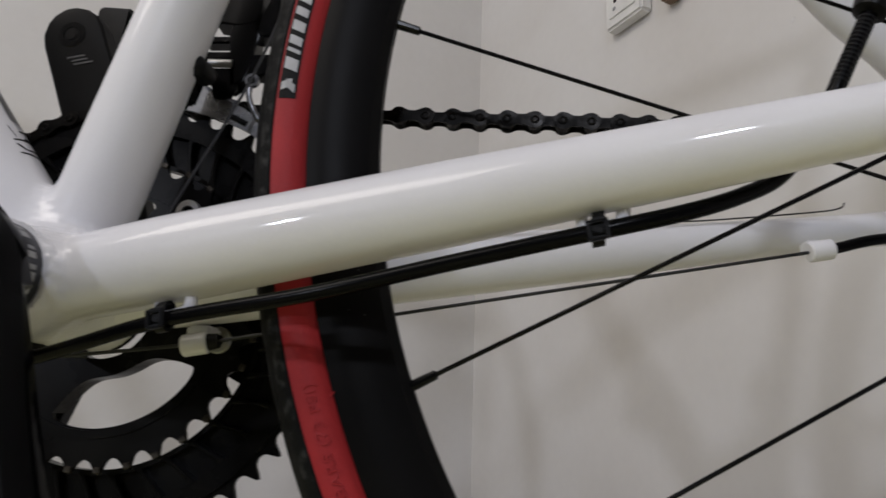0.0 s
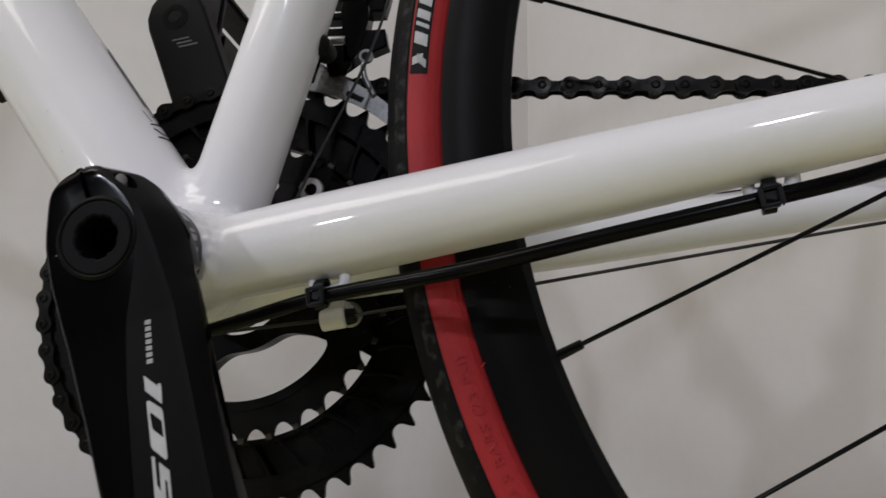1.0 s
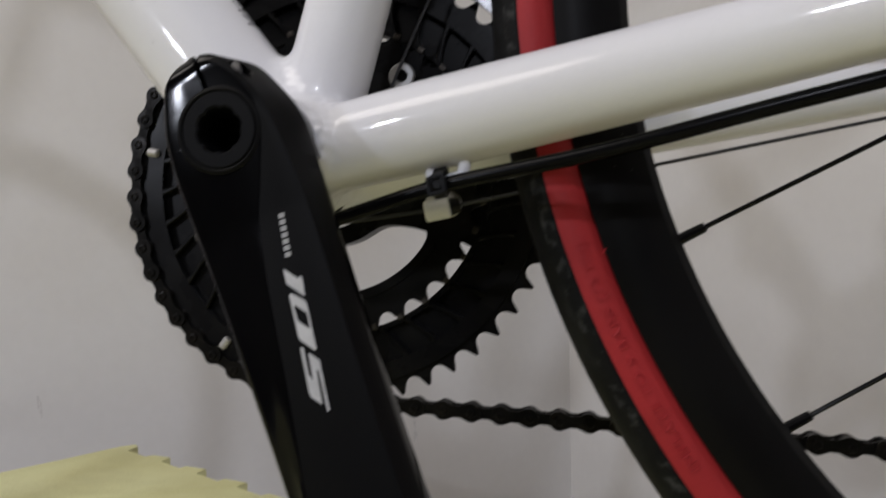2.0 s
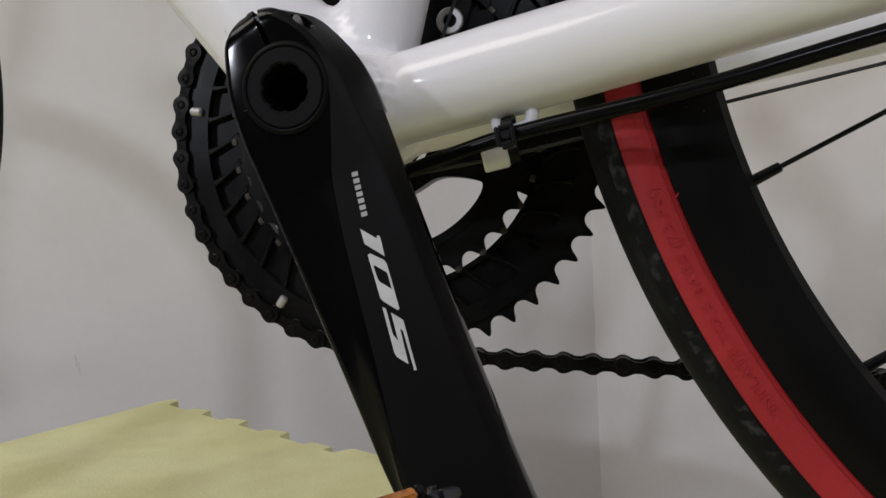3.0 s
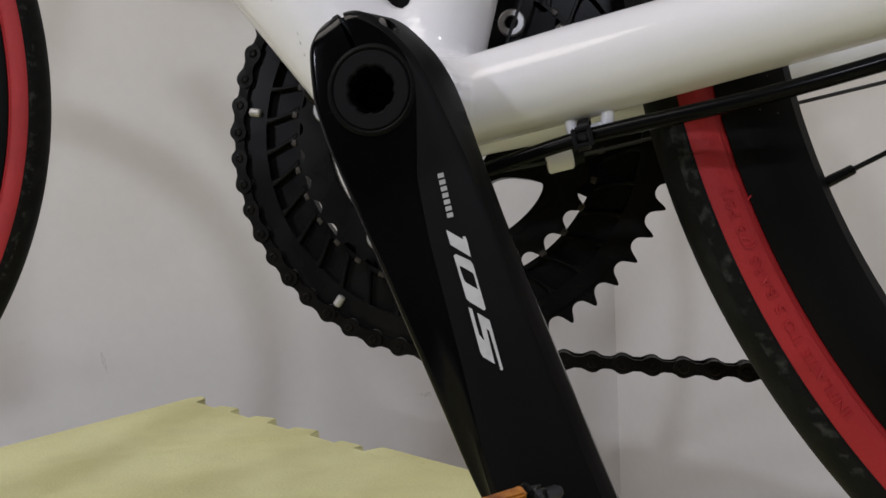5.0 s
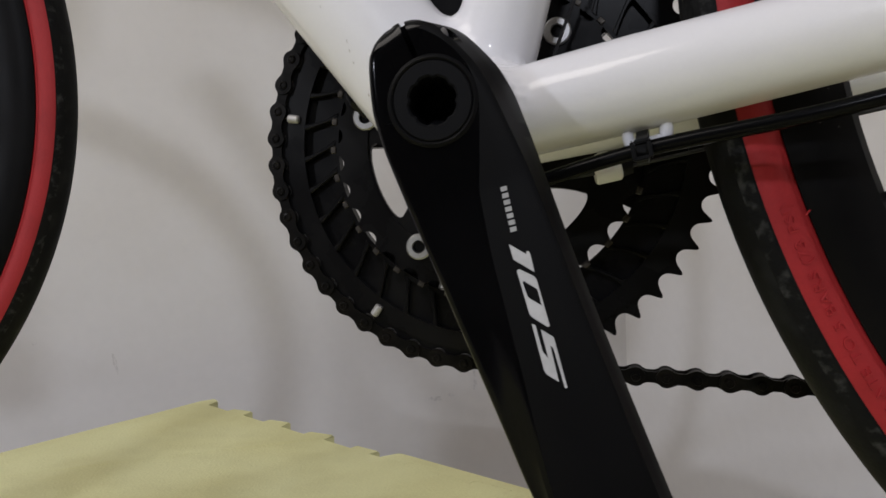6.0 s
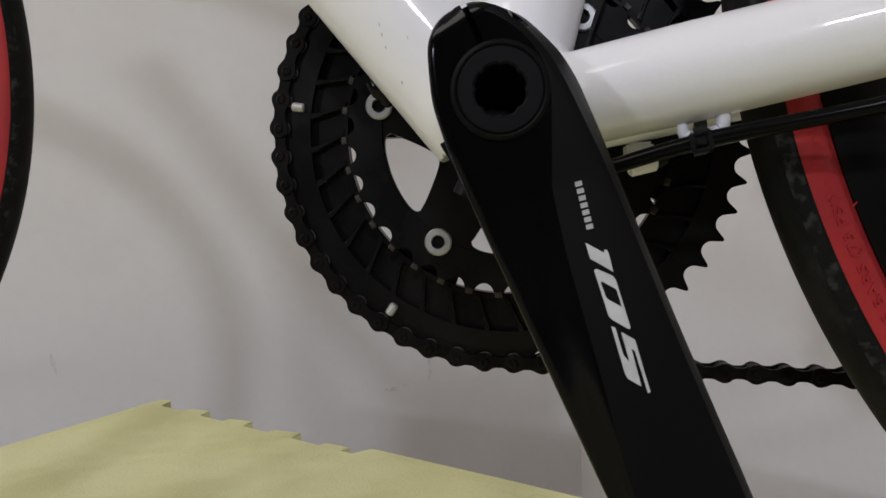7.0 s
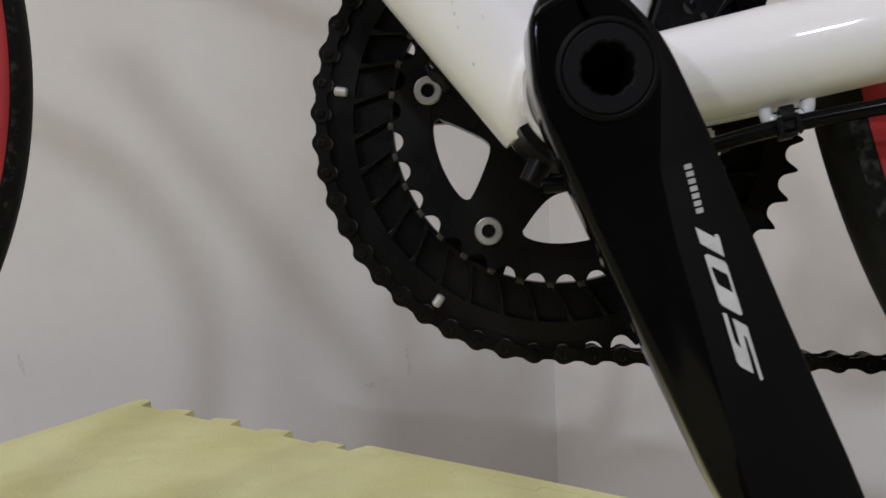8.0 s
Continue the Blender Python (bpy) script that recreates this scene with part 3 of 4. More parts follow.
part("loose_wire", tube(bend([(0.2000, 0.0470, 0.0400), (0.2400, 0.0545, 0.0465), (0.2715, 0.0620, 0.0506), (0.3180, 0.0660, 0.0561), (0.3290, 0.0655, 0.0580), (0.3325, 0.0680, 0.0612)]), 0.0004, 6), M["cable"], bicycle, "thin grey wire along the stay")

# ---- crankset ----
CRANK_U = Vector((0.383, 0, -0.924))
CRANK_V = Vector((0.924, 0, 0.383))
SECTION_U = [-0.0258, -0.0255, -0.0250, -0.0243, -0.0234, -0.0223] + [-0.0210 + 0.0015 * i for i in range(35)] + [0.035 + 0.005 * i for i in range(27)] + [0.170, 0.174, 0.178, 0.181, 0.1835, 0.1853, 0.186]
LEFT_U = ((-25.8, -4), (-25.5, -6.5), (-24.8, -8.6), (-23.6, -10.4), (-21.6, -12.2), (-18.5, -13.6), (-14.5, -15.2), (-5.2, -18.4), (7, -19.8), (27, -20.4), (62, -20.3), (110, -20.0), (150, -17.5), (170, -16), (178, -13), (183, -8), (186, -1))
FACE_U = ((-25.8, 0.5), (-25.5, 1.8), (-24.8, 3.6), (-23.6, 5.6), (-21.6, 7.8), (-18.5, 10.0), (-12, 12.6), (-4, 15.3), (5.5, 16.2), (28, 16.6), (54, 15.4), (79, 14.0), (100, 13.2), (131, 12.2), (150, 12), (170, 12), (178, 9.5), (183, 6), (186, 0.5))
RIGHT_U = ((-25.8, 2.5), (-25.5, 4.8), (-24.8, 7.4), (-23.6, 9.8), (-21.6, 12.6), (-18.5, 15.0), (-12, 17.8), (-4, 20.6), (5.5, 21.6), (20, 21.0), (28, 20.4), (54, 18.6), (79, 17.3), (100, 16.5), (131, 15.5), (150, 15.2), (170, 15), (178, 12), (183, 7.5), (186, 1))
CREASE_U = ((-25.8, -1), (-21.6, 4), (-14.5, 9.5), (-6.6, 12.6), (1.4, 12.9), (8.3, 10.6), (17, 6.6), (25, 3.1), (28, 1.2), (48, -3.2), (67, -6.2), (81, -8.4), (93.5, -10.6), (106, -12.8), (116, -14.1), (140, -14.8), (170, -12), (186, -2))


def at_u(table, u):
    """A width of the arm at a distance along it, smoothed between the table's places."""
    u, xs, ys = u * 1000, [a for a, _ in table], [b for _, b in table]
    reach = min(4.0, u - xs[0], xs[-1] - u)
    return sum(w * float(np.interp(u + k * reach, xs, ys)) for k, w in ((-1, 0.1), (-0.5, 0.22), (0, 0.36), (0.5, 0.22), (1, 0.1))) / 1000


def crank_mesh(face, back, boss_back):
    """The arm, lofted down its length: a flat face with a crease, a scooped front flank, rounded edges."""
    bm, rows = bmesh.new(), []
    for u in SECTION_U:
        left, right, crease, rim = at_u(LEFT_U, u), at_u(RIGHT_U, u), at_u(CREASE_U, u), at_u(FACE_U, u)
        end = min(1.0, max(0.0, (u + 0.0263) / 0.0065)) * min(1.0, max(0.0, (0.1875 - u) / 0.008))
        f = face - 0.085 * min(0.09, max(0.0, u - 0.03)) + 0.0035 * (1 - end) ** 2
        b = boss_back if u < 0.016 else back - 0.06 * min(0.09, max(0.0, u - 0.03))
        flank = 0.0010 + 0.0018 * min(1, max(0, (u - 0.010) / 0.045))
        w = right - left
        soft = min(0.0026, 0.3 * (crease - left))
        deep = float(np.interp(u, (-0.0258, -0.02, 0.008, 0.028, 0.054, 0.15), (0.010, 0.0145, 0.0150, 0.0115, 0.0095, 0.0090)))
        pts = [(right - 0.002, b), (right - 0.0004, b - 0.002), (right, f + deep), (rim + 0.5 * (right - rim), f + 0.48 * deep), (rim + 0.0004, f + 0.0009), (rim - 0.0012, f + 0.0002),
               (crease + 0.35 * (rim - crease), f), (crease + 0.0006, f), (crease - 0.0010, f + 0.07 * flank),
               (crease + 0.35 * (left - crease), f + flank * 0.58), (crease + 0.6 * (left - crease), f + flank * 0.9), *[(left + soft * (1 - math.sin(a)), f + flank + soft * (1 - math.cos(a))) for a in (0.0, 0.3, 0.6, 0.9, 1.2, 1.57)], (left - 0.0002, b - 0.002), (left + 0.01 * w, b)]
        rows.append([bm.verts.new(CRANK_U * u + CRANK_V * v + Vector((0, y, 0))) for v, y in pts])
    quads(bm, rows, closed_v=True)
    span = len(rows[0])
    bm.faces.ensure_lookup_table()
    for i in range(6, len(rows) - 1):
        for j in (2, 3, 4, 5, 6):
            bm.faces[i * span + j].material_index = 1
    bm.faces.new(rows[0])
    bm.faces.new(rows[-1])
    bmesh.ops.triangulate(bm, faces=bm.faces)
    return bm


FACE = -0.0672
left_crank = part("crank_arm", crank_mesh(FACE, -0.0500, -0.0455), M["crank"], bicycle, "satin black crank arm with grey printing", angle=28)

left_crank.data.materials.append(M["crank_face"])

# end cap with its lobed hole
N_CAP = 96


def lobes(a):
    return 0.00705 - 0.00055 * max(0.0, math.cos(8 * a + 0.4)) ** 2


bm = bmesh.new()
rows = []
for i in range(N_CAP):
    a = 2 * math.pi * i / N_CAP
    c, s, l = math.cos(a), math.sin(a), lobes(a)
    rows.append([bm.verts.new((r * c, y, r * s)) for r, y in ((0.0116, FACE + 0.001), (0.0116, FACE - 0.0002), (0.0112, FACE - 0.0005), (l + 0.0006, FACE - 0.0005), (l, FACE), (l, FACE + 0.0190))])
quads(bm, rows, closed_u=True)
bm.faces.new([r[-1] for r in rows])
part("end_cap", bm, M["cap"], left_crank, "black plastic cap with a lobed hole")
part("cap_groove", lathe([(0.0116, FACE + 0.0005), (0.0119, FACE - 0.0002), (0.0124, FACE - 0.0005), (0.0130, FACE - 0.0003), (0.0135, FACE + 0.0002)], 96), M["crank_face"], left_crank)
# slit and pinch bolt of the clamp, and the hole for the cap
slit = block((0.0017, 0.012, 0.0160), Matrix.Translation(CRANK_U * -0.0195 + CRANK_V * 0.0006 + Vector((0, FACE + 0.001, 0))) @ Matrix.Rotation(math.atan2(-CRANK_U.x, -CRANK_U.z), 4, "Y"), 0.0)
well = lathe([(0.0001, FACE - 0.01), (0.01165, FACE - 0.01), (0.01165, FACE + 0.0200), (0.0001, FACE + 0.0200)], 64)
nook = tube([CRANK_U * -0.0172 + CRANK_V * 0.0105 + Vector((0, FACE + 0.0045, 0)), CRANK_U * -0.0120 + CRANK_V * 0.0260 + Vector((0, FACE + 0.000, 0))], [0.0036, 0.0042], 20)
carved(left_crank, [slit, well, nook])
bolt = CRANK_U * -0.0168 + CRANK_V * 0.0096 + Vector((0, FACE + 0.0048, 0))
out = (CRANK_V * 0.95 + CRANK_U * 0.30 + Vector((0, -0.25, 0))).normalized()
part("pinch_bolt", tube([bolt, bolt + out * 0.0010, bolt + out * 0.0013], [0.0025, 0.0025, 0.0020], 20), M["steel"], left_crank, "small steel pinch bolt")


def face_shape(outlines, mat, name, lift=0.00015):
    """Flat printed shapes on the arm's face, in millimetres along and across it."""
    bm = bmesh.new()
    for outline in outlines:
        rows = []
        for u, v in outline:
            q = CRANK_U * (u / 1000) + CRANK_V * (v / 1000) + Vector((0, FACE - 0.085 * max(0.0, u / 1000 - 0.03), 0))
            rows.append([bm.verts.new(q + Vector((0, d, 0))) for d in (-lift, lift)])
        bm.faces.new([r[0] for r in rows])
        quads(bm, rows, closed_u=True)
    bmesh.ops.remove_doubles(bm, verts=bm.verts, dist=0.00001)
    return part(name, bm, mat, left_crank, smooth=False)


face_shape([[(46.5, 3.3), (51.1, 6.7), (50.3, 6.9), (50.5, 7.6), (51.7, 7.6), (56.5, 6.7), (50.9, 2.7)]], M["white_print"], "printed_numeral")
OUTER = [(54.1, 2.3), (54.0, 3.1), (57.4, 6.1), (58.6, 6.4), (71.6, 4.6), (71.8, 4.0), (67.9, 1.2), (66.7, 0.7)]
INNER = [(57.9, 2.5), (57.5, 2.9), (60.9, 5.4), (61.8, 5.4), (65.8, 4.8), (65.6, 4.7), (62.6, 2.5), (61.8, 2.2)]
face_shape([[OUTER[k - 1], OUTER[k], INNER[k], INNER[k - 1]] for k in range(8)], M["white_print"], "printed_numeral")
face_shape([[(69.2, 0.2), (70.0, 1.0), (77.4, -0.1), (79.6, 0.6), (71.6, 1.9), (74.9, 4.3), (88.9, 2.2), (88.8, 1.5), (77.6, 3.0), (76.6, 2.5), (86.6, 0.7), (83.5, -1.6), (82.1, -1.8)]], M["white_print"], "printed_numeral")
for k in range(7):
    u0 = 30.8 + k * 1.92
    v0 = 7.4 - k * 0.36
    face_shape([[(u0, v0 + 0.1), (u0 + 0.3, v0 + 1.9), (u0 + 1.6, v0 + 1.6), (u0 + 1.3, v0 - 0.2)]], M["grey_print"], "printed_bar")

def arc_plate(r0, r1, a0, a1, y0, y1, steps=20):
    bm, rows = bmesh.new(), []
    for i in range(steps + 1):
        a = math.radians(a0 + (a1 - a0) * i / steps)
        t = i / steps
        lo, hi = r0(t), r1(t)
        rows.append([bm.verts.new((r * math.cos(a), y, r * math.sin(a))) for r, y in ((lo, y0), (hi, y0), (hi, y1), (lo, y1))])
    quads(bm, rows, closed_v=True)
    bm.faces.new(rows[0]), bm.faces.new(rows[-1])
    return bm


# bearing cups and axle
near_cup = part("bearing_cup", lathe([(0.0120, -0.0452), (0.0178, -0.0450), (0.0186, -0.0440), (0.0186, -0.0345), (0.0180, -0.0338)], 72), M["dark_alloy"], bicycle, "dark grey bearing cup with pale printing")
for k, (a, wide) in enumerate(((62, 8), (50, 5), (38, 9), (24, 4), (14, 7), (2, 5), (-10, 9), (-24, 6), (-36, 8))):
    part("printed_bar", arc_plate(lambda t: 0.01855, lambda t: 0.01875, a, a + wide, -0.0425 + 0.0008 * (k % 2), -0.0385, 4), M["grey_print"], near_cup, smooth=False)
part("bearing_cup", lathe([(0.0185, 0.0340), (0.0205, 0.0345), (0.0205, 0.0360), (0.0120, 0.0370)], 72), M["gloss"], bicycle, "black bearing cup")

# drive side arm, turned half round


def back_arm():
    """The arm seen from its back: wide at the pedal, leaning outwards from the spider."""
    bm, rows = bmesh.new(), []
    for u, half, y in ((0.010, 0.020, 0.0560), (0.040, 0.0185, 0.0600), (0.080, 0.0172, 0.0680), (0.120, 0.0170, 0.0738), (0.150, 0.0172, 0.0745), (0.1705, 0.0172, 0.0745),
                       (0.1770, 0.0160, 0.0745), (0.1830, 0.0120, 0.0746), (0.1862, 0.0075, 0.0748), (0.1875, 0.0030, 0.0750)):
        sect = ((-half, y + 0.012), (-half, y + 0.0016), (-half + 0.0012, y + 0.0002), (-half + 0.003, y), (half - 0.003, y), (half - 0.0012, y + 0.0002), (half, y + 0.0016), (half, y + 0.012))
        rows.append([bm.verts.new(CRANK_U * -u + CRANK_V * v + Vector((0, w, 0))) for v, w in sect])
    quads(bm, rows, closed_v=True)
    bm.faces.new(rows[0]), bm.faces.new(rows[-1])
    return bm


right_crank = part("crank_arm", back_arm(), M["crank_face"], bicycle, "satin black crank arm seen from its back")
EYE = CRANK_U * -0.1705
part("pedal_thread", lathe([(0.0040, 0.0752), (0.0045, 0.0742), (0.0075, 0.0742), (0.0082, 0.0748)], 32, centre=EYE), M["gloss"], right_crank)
# solid dark hexagon: the hole's shade is only its colour
part("thread_hole_dark", tube([EYE + Vector((0, 0.0741, 0)), EYE + Vector((0, 0.0747, 0))], [0.0034, 0.0034], 6), M["rim"], right_crank)
for k, (du, wide) in enumerate(((0.0145, 0.010), (0.0172, 0.009), (0.0198, 0.011))):
    q = EYE + CRANK_U * du + CRANK_V * (-0.001 + 0.0015 * k) + Vector((0, 0.0744, 0))
    part("printed_bar", block((wide, 0.0004, 0.0011), Matrix.Translation(q) @ Matrix.Rotation(-0.18, 4, "Y"), 0), M["faint_print"], right_crank, smooth=False)


part("cable_guide", arc_plate(lambda t: 0.0199, lambda t: 0.0232 + 0.002 * t * (1 - t), 206, 276, -0.030, 0.026), M["plastic"], bicycle, "black plastic cable guide")

# ---- chainrings ----
PITCH = 0.0125
TEETH_BIG, TEETH_SMALL = 50, 34
R_BIG, R_SMALL = 0.0995, 0.0686
Y_BIG, Y_SMALL = 0.0462, 0.0385


def toothed_edge(teeth, radius, phase, depth=0.0043, tip=0.0022):
    """Outer radius of a sprocket by the angle: round roots between pointed teeth."""
    def edge(a):
        s = ((a - phase) / (2 * math.pi) * teeth + 0.5) % 1.0 - 0.5
        x = abs(s) * 2 * math.pi * radius / teeth
        if x < 0.0036:
            return radius - math.sqrt(depth * depth - x * x)
        k = min(1.0, (x - 0.0036) / (0.0058 - 0.0036))
        return radius - math.sqrt(depth * depth - 0.0036 ** 2) + k * (tip + math.sqrt(depth * depth - 0.0036 ** 2))
    return edge


PHASE_BIG = math.radians(175.9)
PHASE_SMALL = math.radians(-79.0)
big_edge = toothed_edge(TEETH_BIG, R_BIG, PHASE_BIG)
small_edge = toothed_edge(TEETH_SMALL, R_SMALL, PHASE_SMALL, 0.0040, 0.0022)
bm = strip_ring(lambda a: 0.0860, big_edge, Y_BIG - 0.0011, Y_BIG + 0.0011, TEETH_BIG * 16)
big_ring = part("outer_chainring", bm, M["ring"], bicycle, "large black toothed chainring", angle=30)
part("ring_shoulder", strip_ring(lambda a: 0.0855, lambda a: 0.0935, Y_BIG - 0.0030, Y_BIG - 0.0009, 200), M["ring"], big_ring)
part("ring_web", strip_ring(lambda a: 0.0690, lambda a: 0.0862, Y_BIG + 0.0010, Y_BIG + 0.0030, 200), M["ring"], big_ring)
part("ring_lip", strip_ring(lambda a: 0.0690, lambda a: 0.0712, Y_BIG - 0.0022, Y_BIG + 0.0012, 200), M["ring"], big_ring)
# slanting ribs on its back
rib_mesh = None
for k in range(36):
    a = 2 * math.pi * (k + 0.22) / 36
    if rib_mesh is None:
        bm, rows = bmesh.new(), []
        for i in range(9):
            t = i / 8
            r = 0.0706 + 0.0156 * t
            b = -0.088 * (1 - t) ** 1.5
            wide = 0.00085 + 0.0008 * abs(2 * t - 1) ** 3
            q, n = Vector((r * math.cos(b), 0, r * math.sin(b))), Vector((-math.sin(b), 0, math.cos(b)))
            rows.append([bm.verts.new(q + n * w + Vector((0, y, 0))) for w, y in ((-wide, Y_BIG + 0.0012), (-wide, Y_BIG - 0.0023), (-wide * 0.5, Y_BIG - 0.0028), (wide * 0.5, Y_BIG - 0.0028), (wide, Y_BIG - 0.0023), (wide, Y_BIG + 0.0012))])
        quads(bm, rows, closed_v=True)
        rib_mesh = finish(bm, "rib", M["ring"])
    rib = part("rib", rib_mesh, None, big_ring)
    rib.rotation_euler = (0, -a, 0)
# shift pins
for a in (170.2, 234.5):
    a = math.radians(a)
    out = Vector((math.cos(a), 0, math.sin(a)))
    q = out * 0.0912 + Vector((0, Y_BIG - 0.0036, 0))
    bm = tube([q + out * (0.0029 * x) for x in (-1, -0.92, -0.7, 0.7, 0.92, 1)], [0.0007, 0.0015, 0.0020, 0.0020, 0.0015, 0.0007], 16)
    part("shift_pin", bm, M["pin"], big_ring, "small steel shift pin")

# inner ring and spider in one plane, with windows between the four arms
BOLTS = (166.0, 236.0, 346.0, 53.5)
WINDOWS = ((178.5, 220.0, 1.7), (250.5, 330.0, 5.0), (358.5, 400.0, 1.7), (70.5, 150.0, 5.0))


def window_share(a, outer):
    """How far open the window is at an angle: 0 on an arm, 1 in a window's middle."""
    deg = math.degrees(a) % 360
    for lo, hi, power in WINDOWS:
        for d in (deg, deg + 360):
            if lo < d < hi:
                u = abs((d - lo) / (hi - lo) * 2 - 1)
                return (1 - u ** 8) ** 0.4 if outer else (1 - u ** power) ** 0.75
    return 0.0


bm = strip_ring(lambda a: 0.0488 + 0.0030 * window_share(a, True), small_edge, Y_SMALL - 0.0011, Y_SMALL + 0.0011, 34 * 22)
part("inner_chainring", bm, M["ring"], bicycle, "small black toothed chainring", angle=30)
bm = strip_ring(lambda a: 0.0225, lambda a: 0.0489 - 0.0185 * window_share(a, False), Y_SMALL - 0.0014, Y_SMALL + 0.0090, 360)
strip_ring(lambda a: 0.0525, lambda a: 0.0560, Y_SMALL - 0.0018, Y_SMALL - 0.0006, 360, bm)
part("spider", bm, M["ring"], bicycle, "black four-armed spider", angle=30)
for b in BOLTS:
    part("spider_arm", arc_plate(lambda t: 0.040, lambda t: 0.0745, b - 13, b + 13, 0.0475, 0.0540, 10), M["ring"], bicycle)
# bright worn tips of the small teeth
tip_mesh = None
for k in range(TEETH_SMALL):
    a = PHASE_SMALL + 2 * math.pi * (k + 0.5) / TEETH_SMALL
    if tip_mesh is None:
        bm = bmesh.new()
        block((0.0026, 0.0009, 0.0032), Matrix.Translation((R_SMALL + 0.0003, Y_SMALL - 0.0013, 0)), 0.00038, bm, 1)
        tip_mesh = finish(bm, "worn_tip", M["worn"])
    tip = part("worn_tip", tip_mesh, None, [o for o in bicycle.children if o.name == "inner_chainring"][0])
    tip.rotation_euler = (0, -a, 0)
for b in BOLTS:
    a = math.radians(b)
    q = Vector((0.0546 * math.cos(a), 0, 0.0546 * math.sin(a)))
    bm = lathe([(0.0025, Y_SMALL - 0.0022), (0.0030, Y_SMALL - 0.0030), (0.0052, Y_SMALL - 0.0030), (0.0058, Y_SMALL - 0.0024), (0.0058, Y_SMALL - 0.0008)], 40, centre=q)
    bolt_ob = part("chainring_bolt", bm, M["steel"], bicycle, "silver chainring bolt")
    # six-sided recess painted black, its shade put into the colour
    bm = lathe([(0.0026, Y_SMALL - 0.0026), (0.0026, Y_SMALL - 0.0012), (0.0003, Y_SMALL - 0.0012)], 6, centre=q)
    part("bolt_socket_dark", bm, M["black_print_and_holes"], bolt_ob)

# ---- chain ----


def link_mesh(y, wide):
    """One chain link along x with its middle at 0: two waisted plates, two rollers, two rivets."""
    bm = bmesh.new()
    h, n = PITCH / 2, 12
    outline = []
    for sgn in (1, -1):
        for i in range(n + 1):
            a = -1.95 + 3.9 * i / n
            outline.append((sgn * (h + wide * math.cos(a)), sgn * wide * math.sin(a)))
        outline += [(sgn * 0.0016, sgn * wide * 0.60), (-sgn * 0.0016, sgn * wide * 0.60)]
    for k in (-1, 1):
        prism(outline, k * y - 0.0005, k * y + 0.0005, bm)
        for e in (-h, h):
            lathe([(0.0001, k * (y + 0.0007)), (0.0009, k * (y + 0.0007)), (0.0013, k * (y + 0.0011)), (0.0019, k * (y + 0.0010)), (0.0022, k * (y + 0.0004))], 12, centre=(e, 0, 0), bm=bm)
    for e in (-h, h):
        lathe([(0.0038, -y), (0.0038, y)], 14, centre=(e, 0, 0), bm=bm)
    return finish(bm, "link", M["chain"])


LINKS = (link_mesh(0.0022, 0.0039), link_mesh(0.0033, 0.0041))
pins = []
half = 2 * math.pi / TEETH_BIG
first = math.floor((math.radians(87) - PHASE_BIG) / half)
last = math.ceil((math.radians(264) - PHASE_BIG) / half)
wrap = [PHASE_BIG + half * i for i in range(first, last + 1)]
top = Vector((R_BIG * math.cos(wrap[0]), Y_BIG, R_BIG * math.sin(wrap[0])))
low = Vector((R_BIG * math.cos(wrap[-1]), Y_BIG, R_BIG * math.sin(wrap[-1])))
up_way = Vector((1, -0.030, -0.0520)).normalized()
low_way = Vector((1, -0.030, -0.0600)).normalized()
pins += [top + up_way * (PITCH * i) for i in range(29, 0, -1)]
pins += [Vector((R_BIG * math.cos(a), Y_BIG, R_BIG * math.sin(a))) for a in wrap]
pins += [low + low_way * (PITCH * i) for i in range(1, 30)]
chain = part("chain", tube([pins[0] + Vector((0, -0.001, 0)), pins[0] + Vector((0, 0.001, 0))], 0.0018, 12), M["chain"], bicycle, "oily dark bicycle chain")
for i in range(len(pins) - 1):
    a, b = pins[i], pins[i + 1]
    way = (b - a).normalized()
    link = part("link", LINKS[i % 2], None, chain)
    side = Vector((0, 1, 0)) - way * way.y
    side.normalize()
    m = Matrix((way, side, way.cross(side))).transposed().to_4x4()
    link.matrix_basis = Matrix.Translation((a + b) / 2) @ m

# ---- front derailleur ----
def solid(points, y0, y1, bevel=0.0008):
    """A plate from its outline in millimetres."""
    return prism([(x / 1000, z / 1000) for x, z in points], y0, y1, None, bevel)


derailleur = part("front_derailleur", solid([(33.0, 170), (60, 172), (58.5, 155.8), (56.0, 138.4), (47.4, 136.6), (35.0, 138.4)], 0.034, 0.046), M["gloss"], bicycle, "black and silver front derailleur")
part("body_column", solid([(43.4, 137.2), (55.0, 141.5), (57.2, 131.3), (55.6, 121.4), (52.1, 108.6), (45.4, 103.8), (43.0, 131.5)], 0.0345, 0.044), M["gloss"], derailleur)
part("cross_piece", solid([(31.0, 131.8), (45.1, 131.7), (45.5, 127.9), (31.0, 128.0)], 0.035, 0.043), M["gloss"], derailleur)
part("cross_piece", solid([(31.0, 123.7), (46.0, 123.6), (45.9, 119.3), (31.0, 119.4)], 0.035, 0.043), M["gloss"], derailleur)
part("pivot_block", solid([(31.0, 114.8), (47.0, 114.6), (49.0, 103.8), (46.1, 99.6), (38.3, 99.0), (37.1, 106.8), (31.0, 108.0)], 0.0345, 0.0375, 0.0006), M["gloss"], derailleur)
part("swing_arm", solid([(56.0, 139.4), (61.0, 152.0), (66.0, 156.0), (66.0, 141.3), (63.6, 131.2), (56.4, 131.0)], 0.035, 0.045), M["gloss"], derailleur)
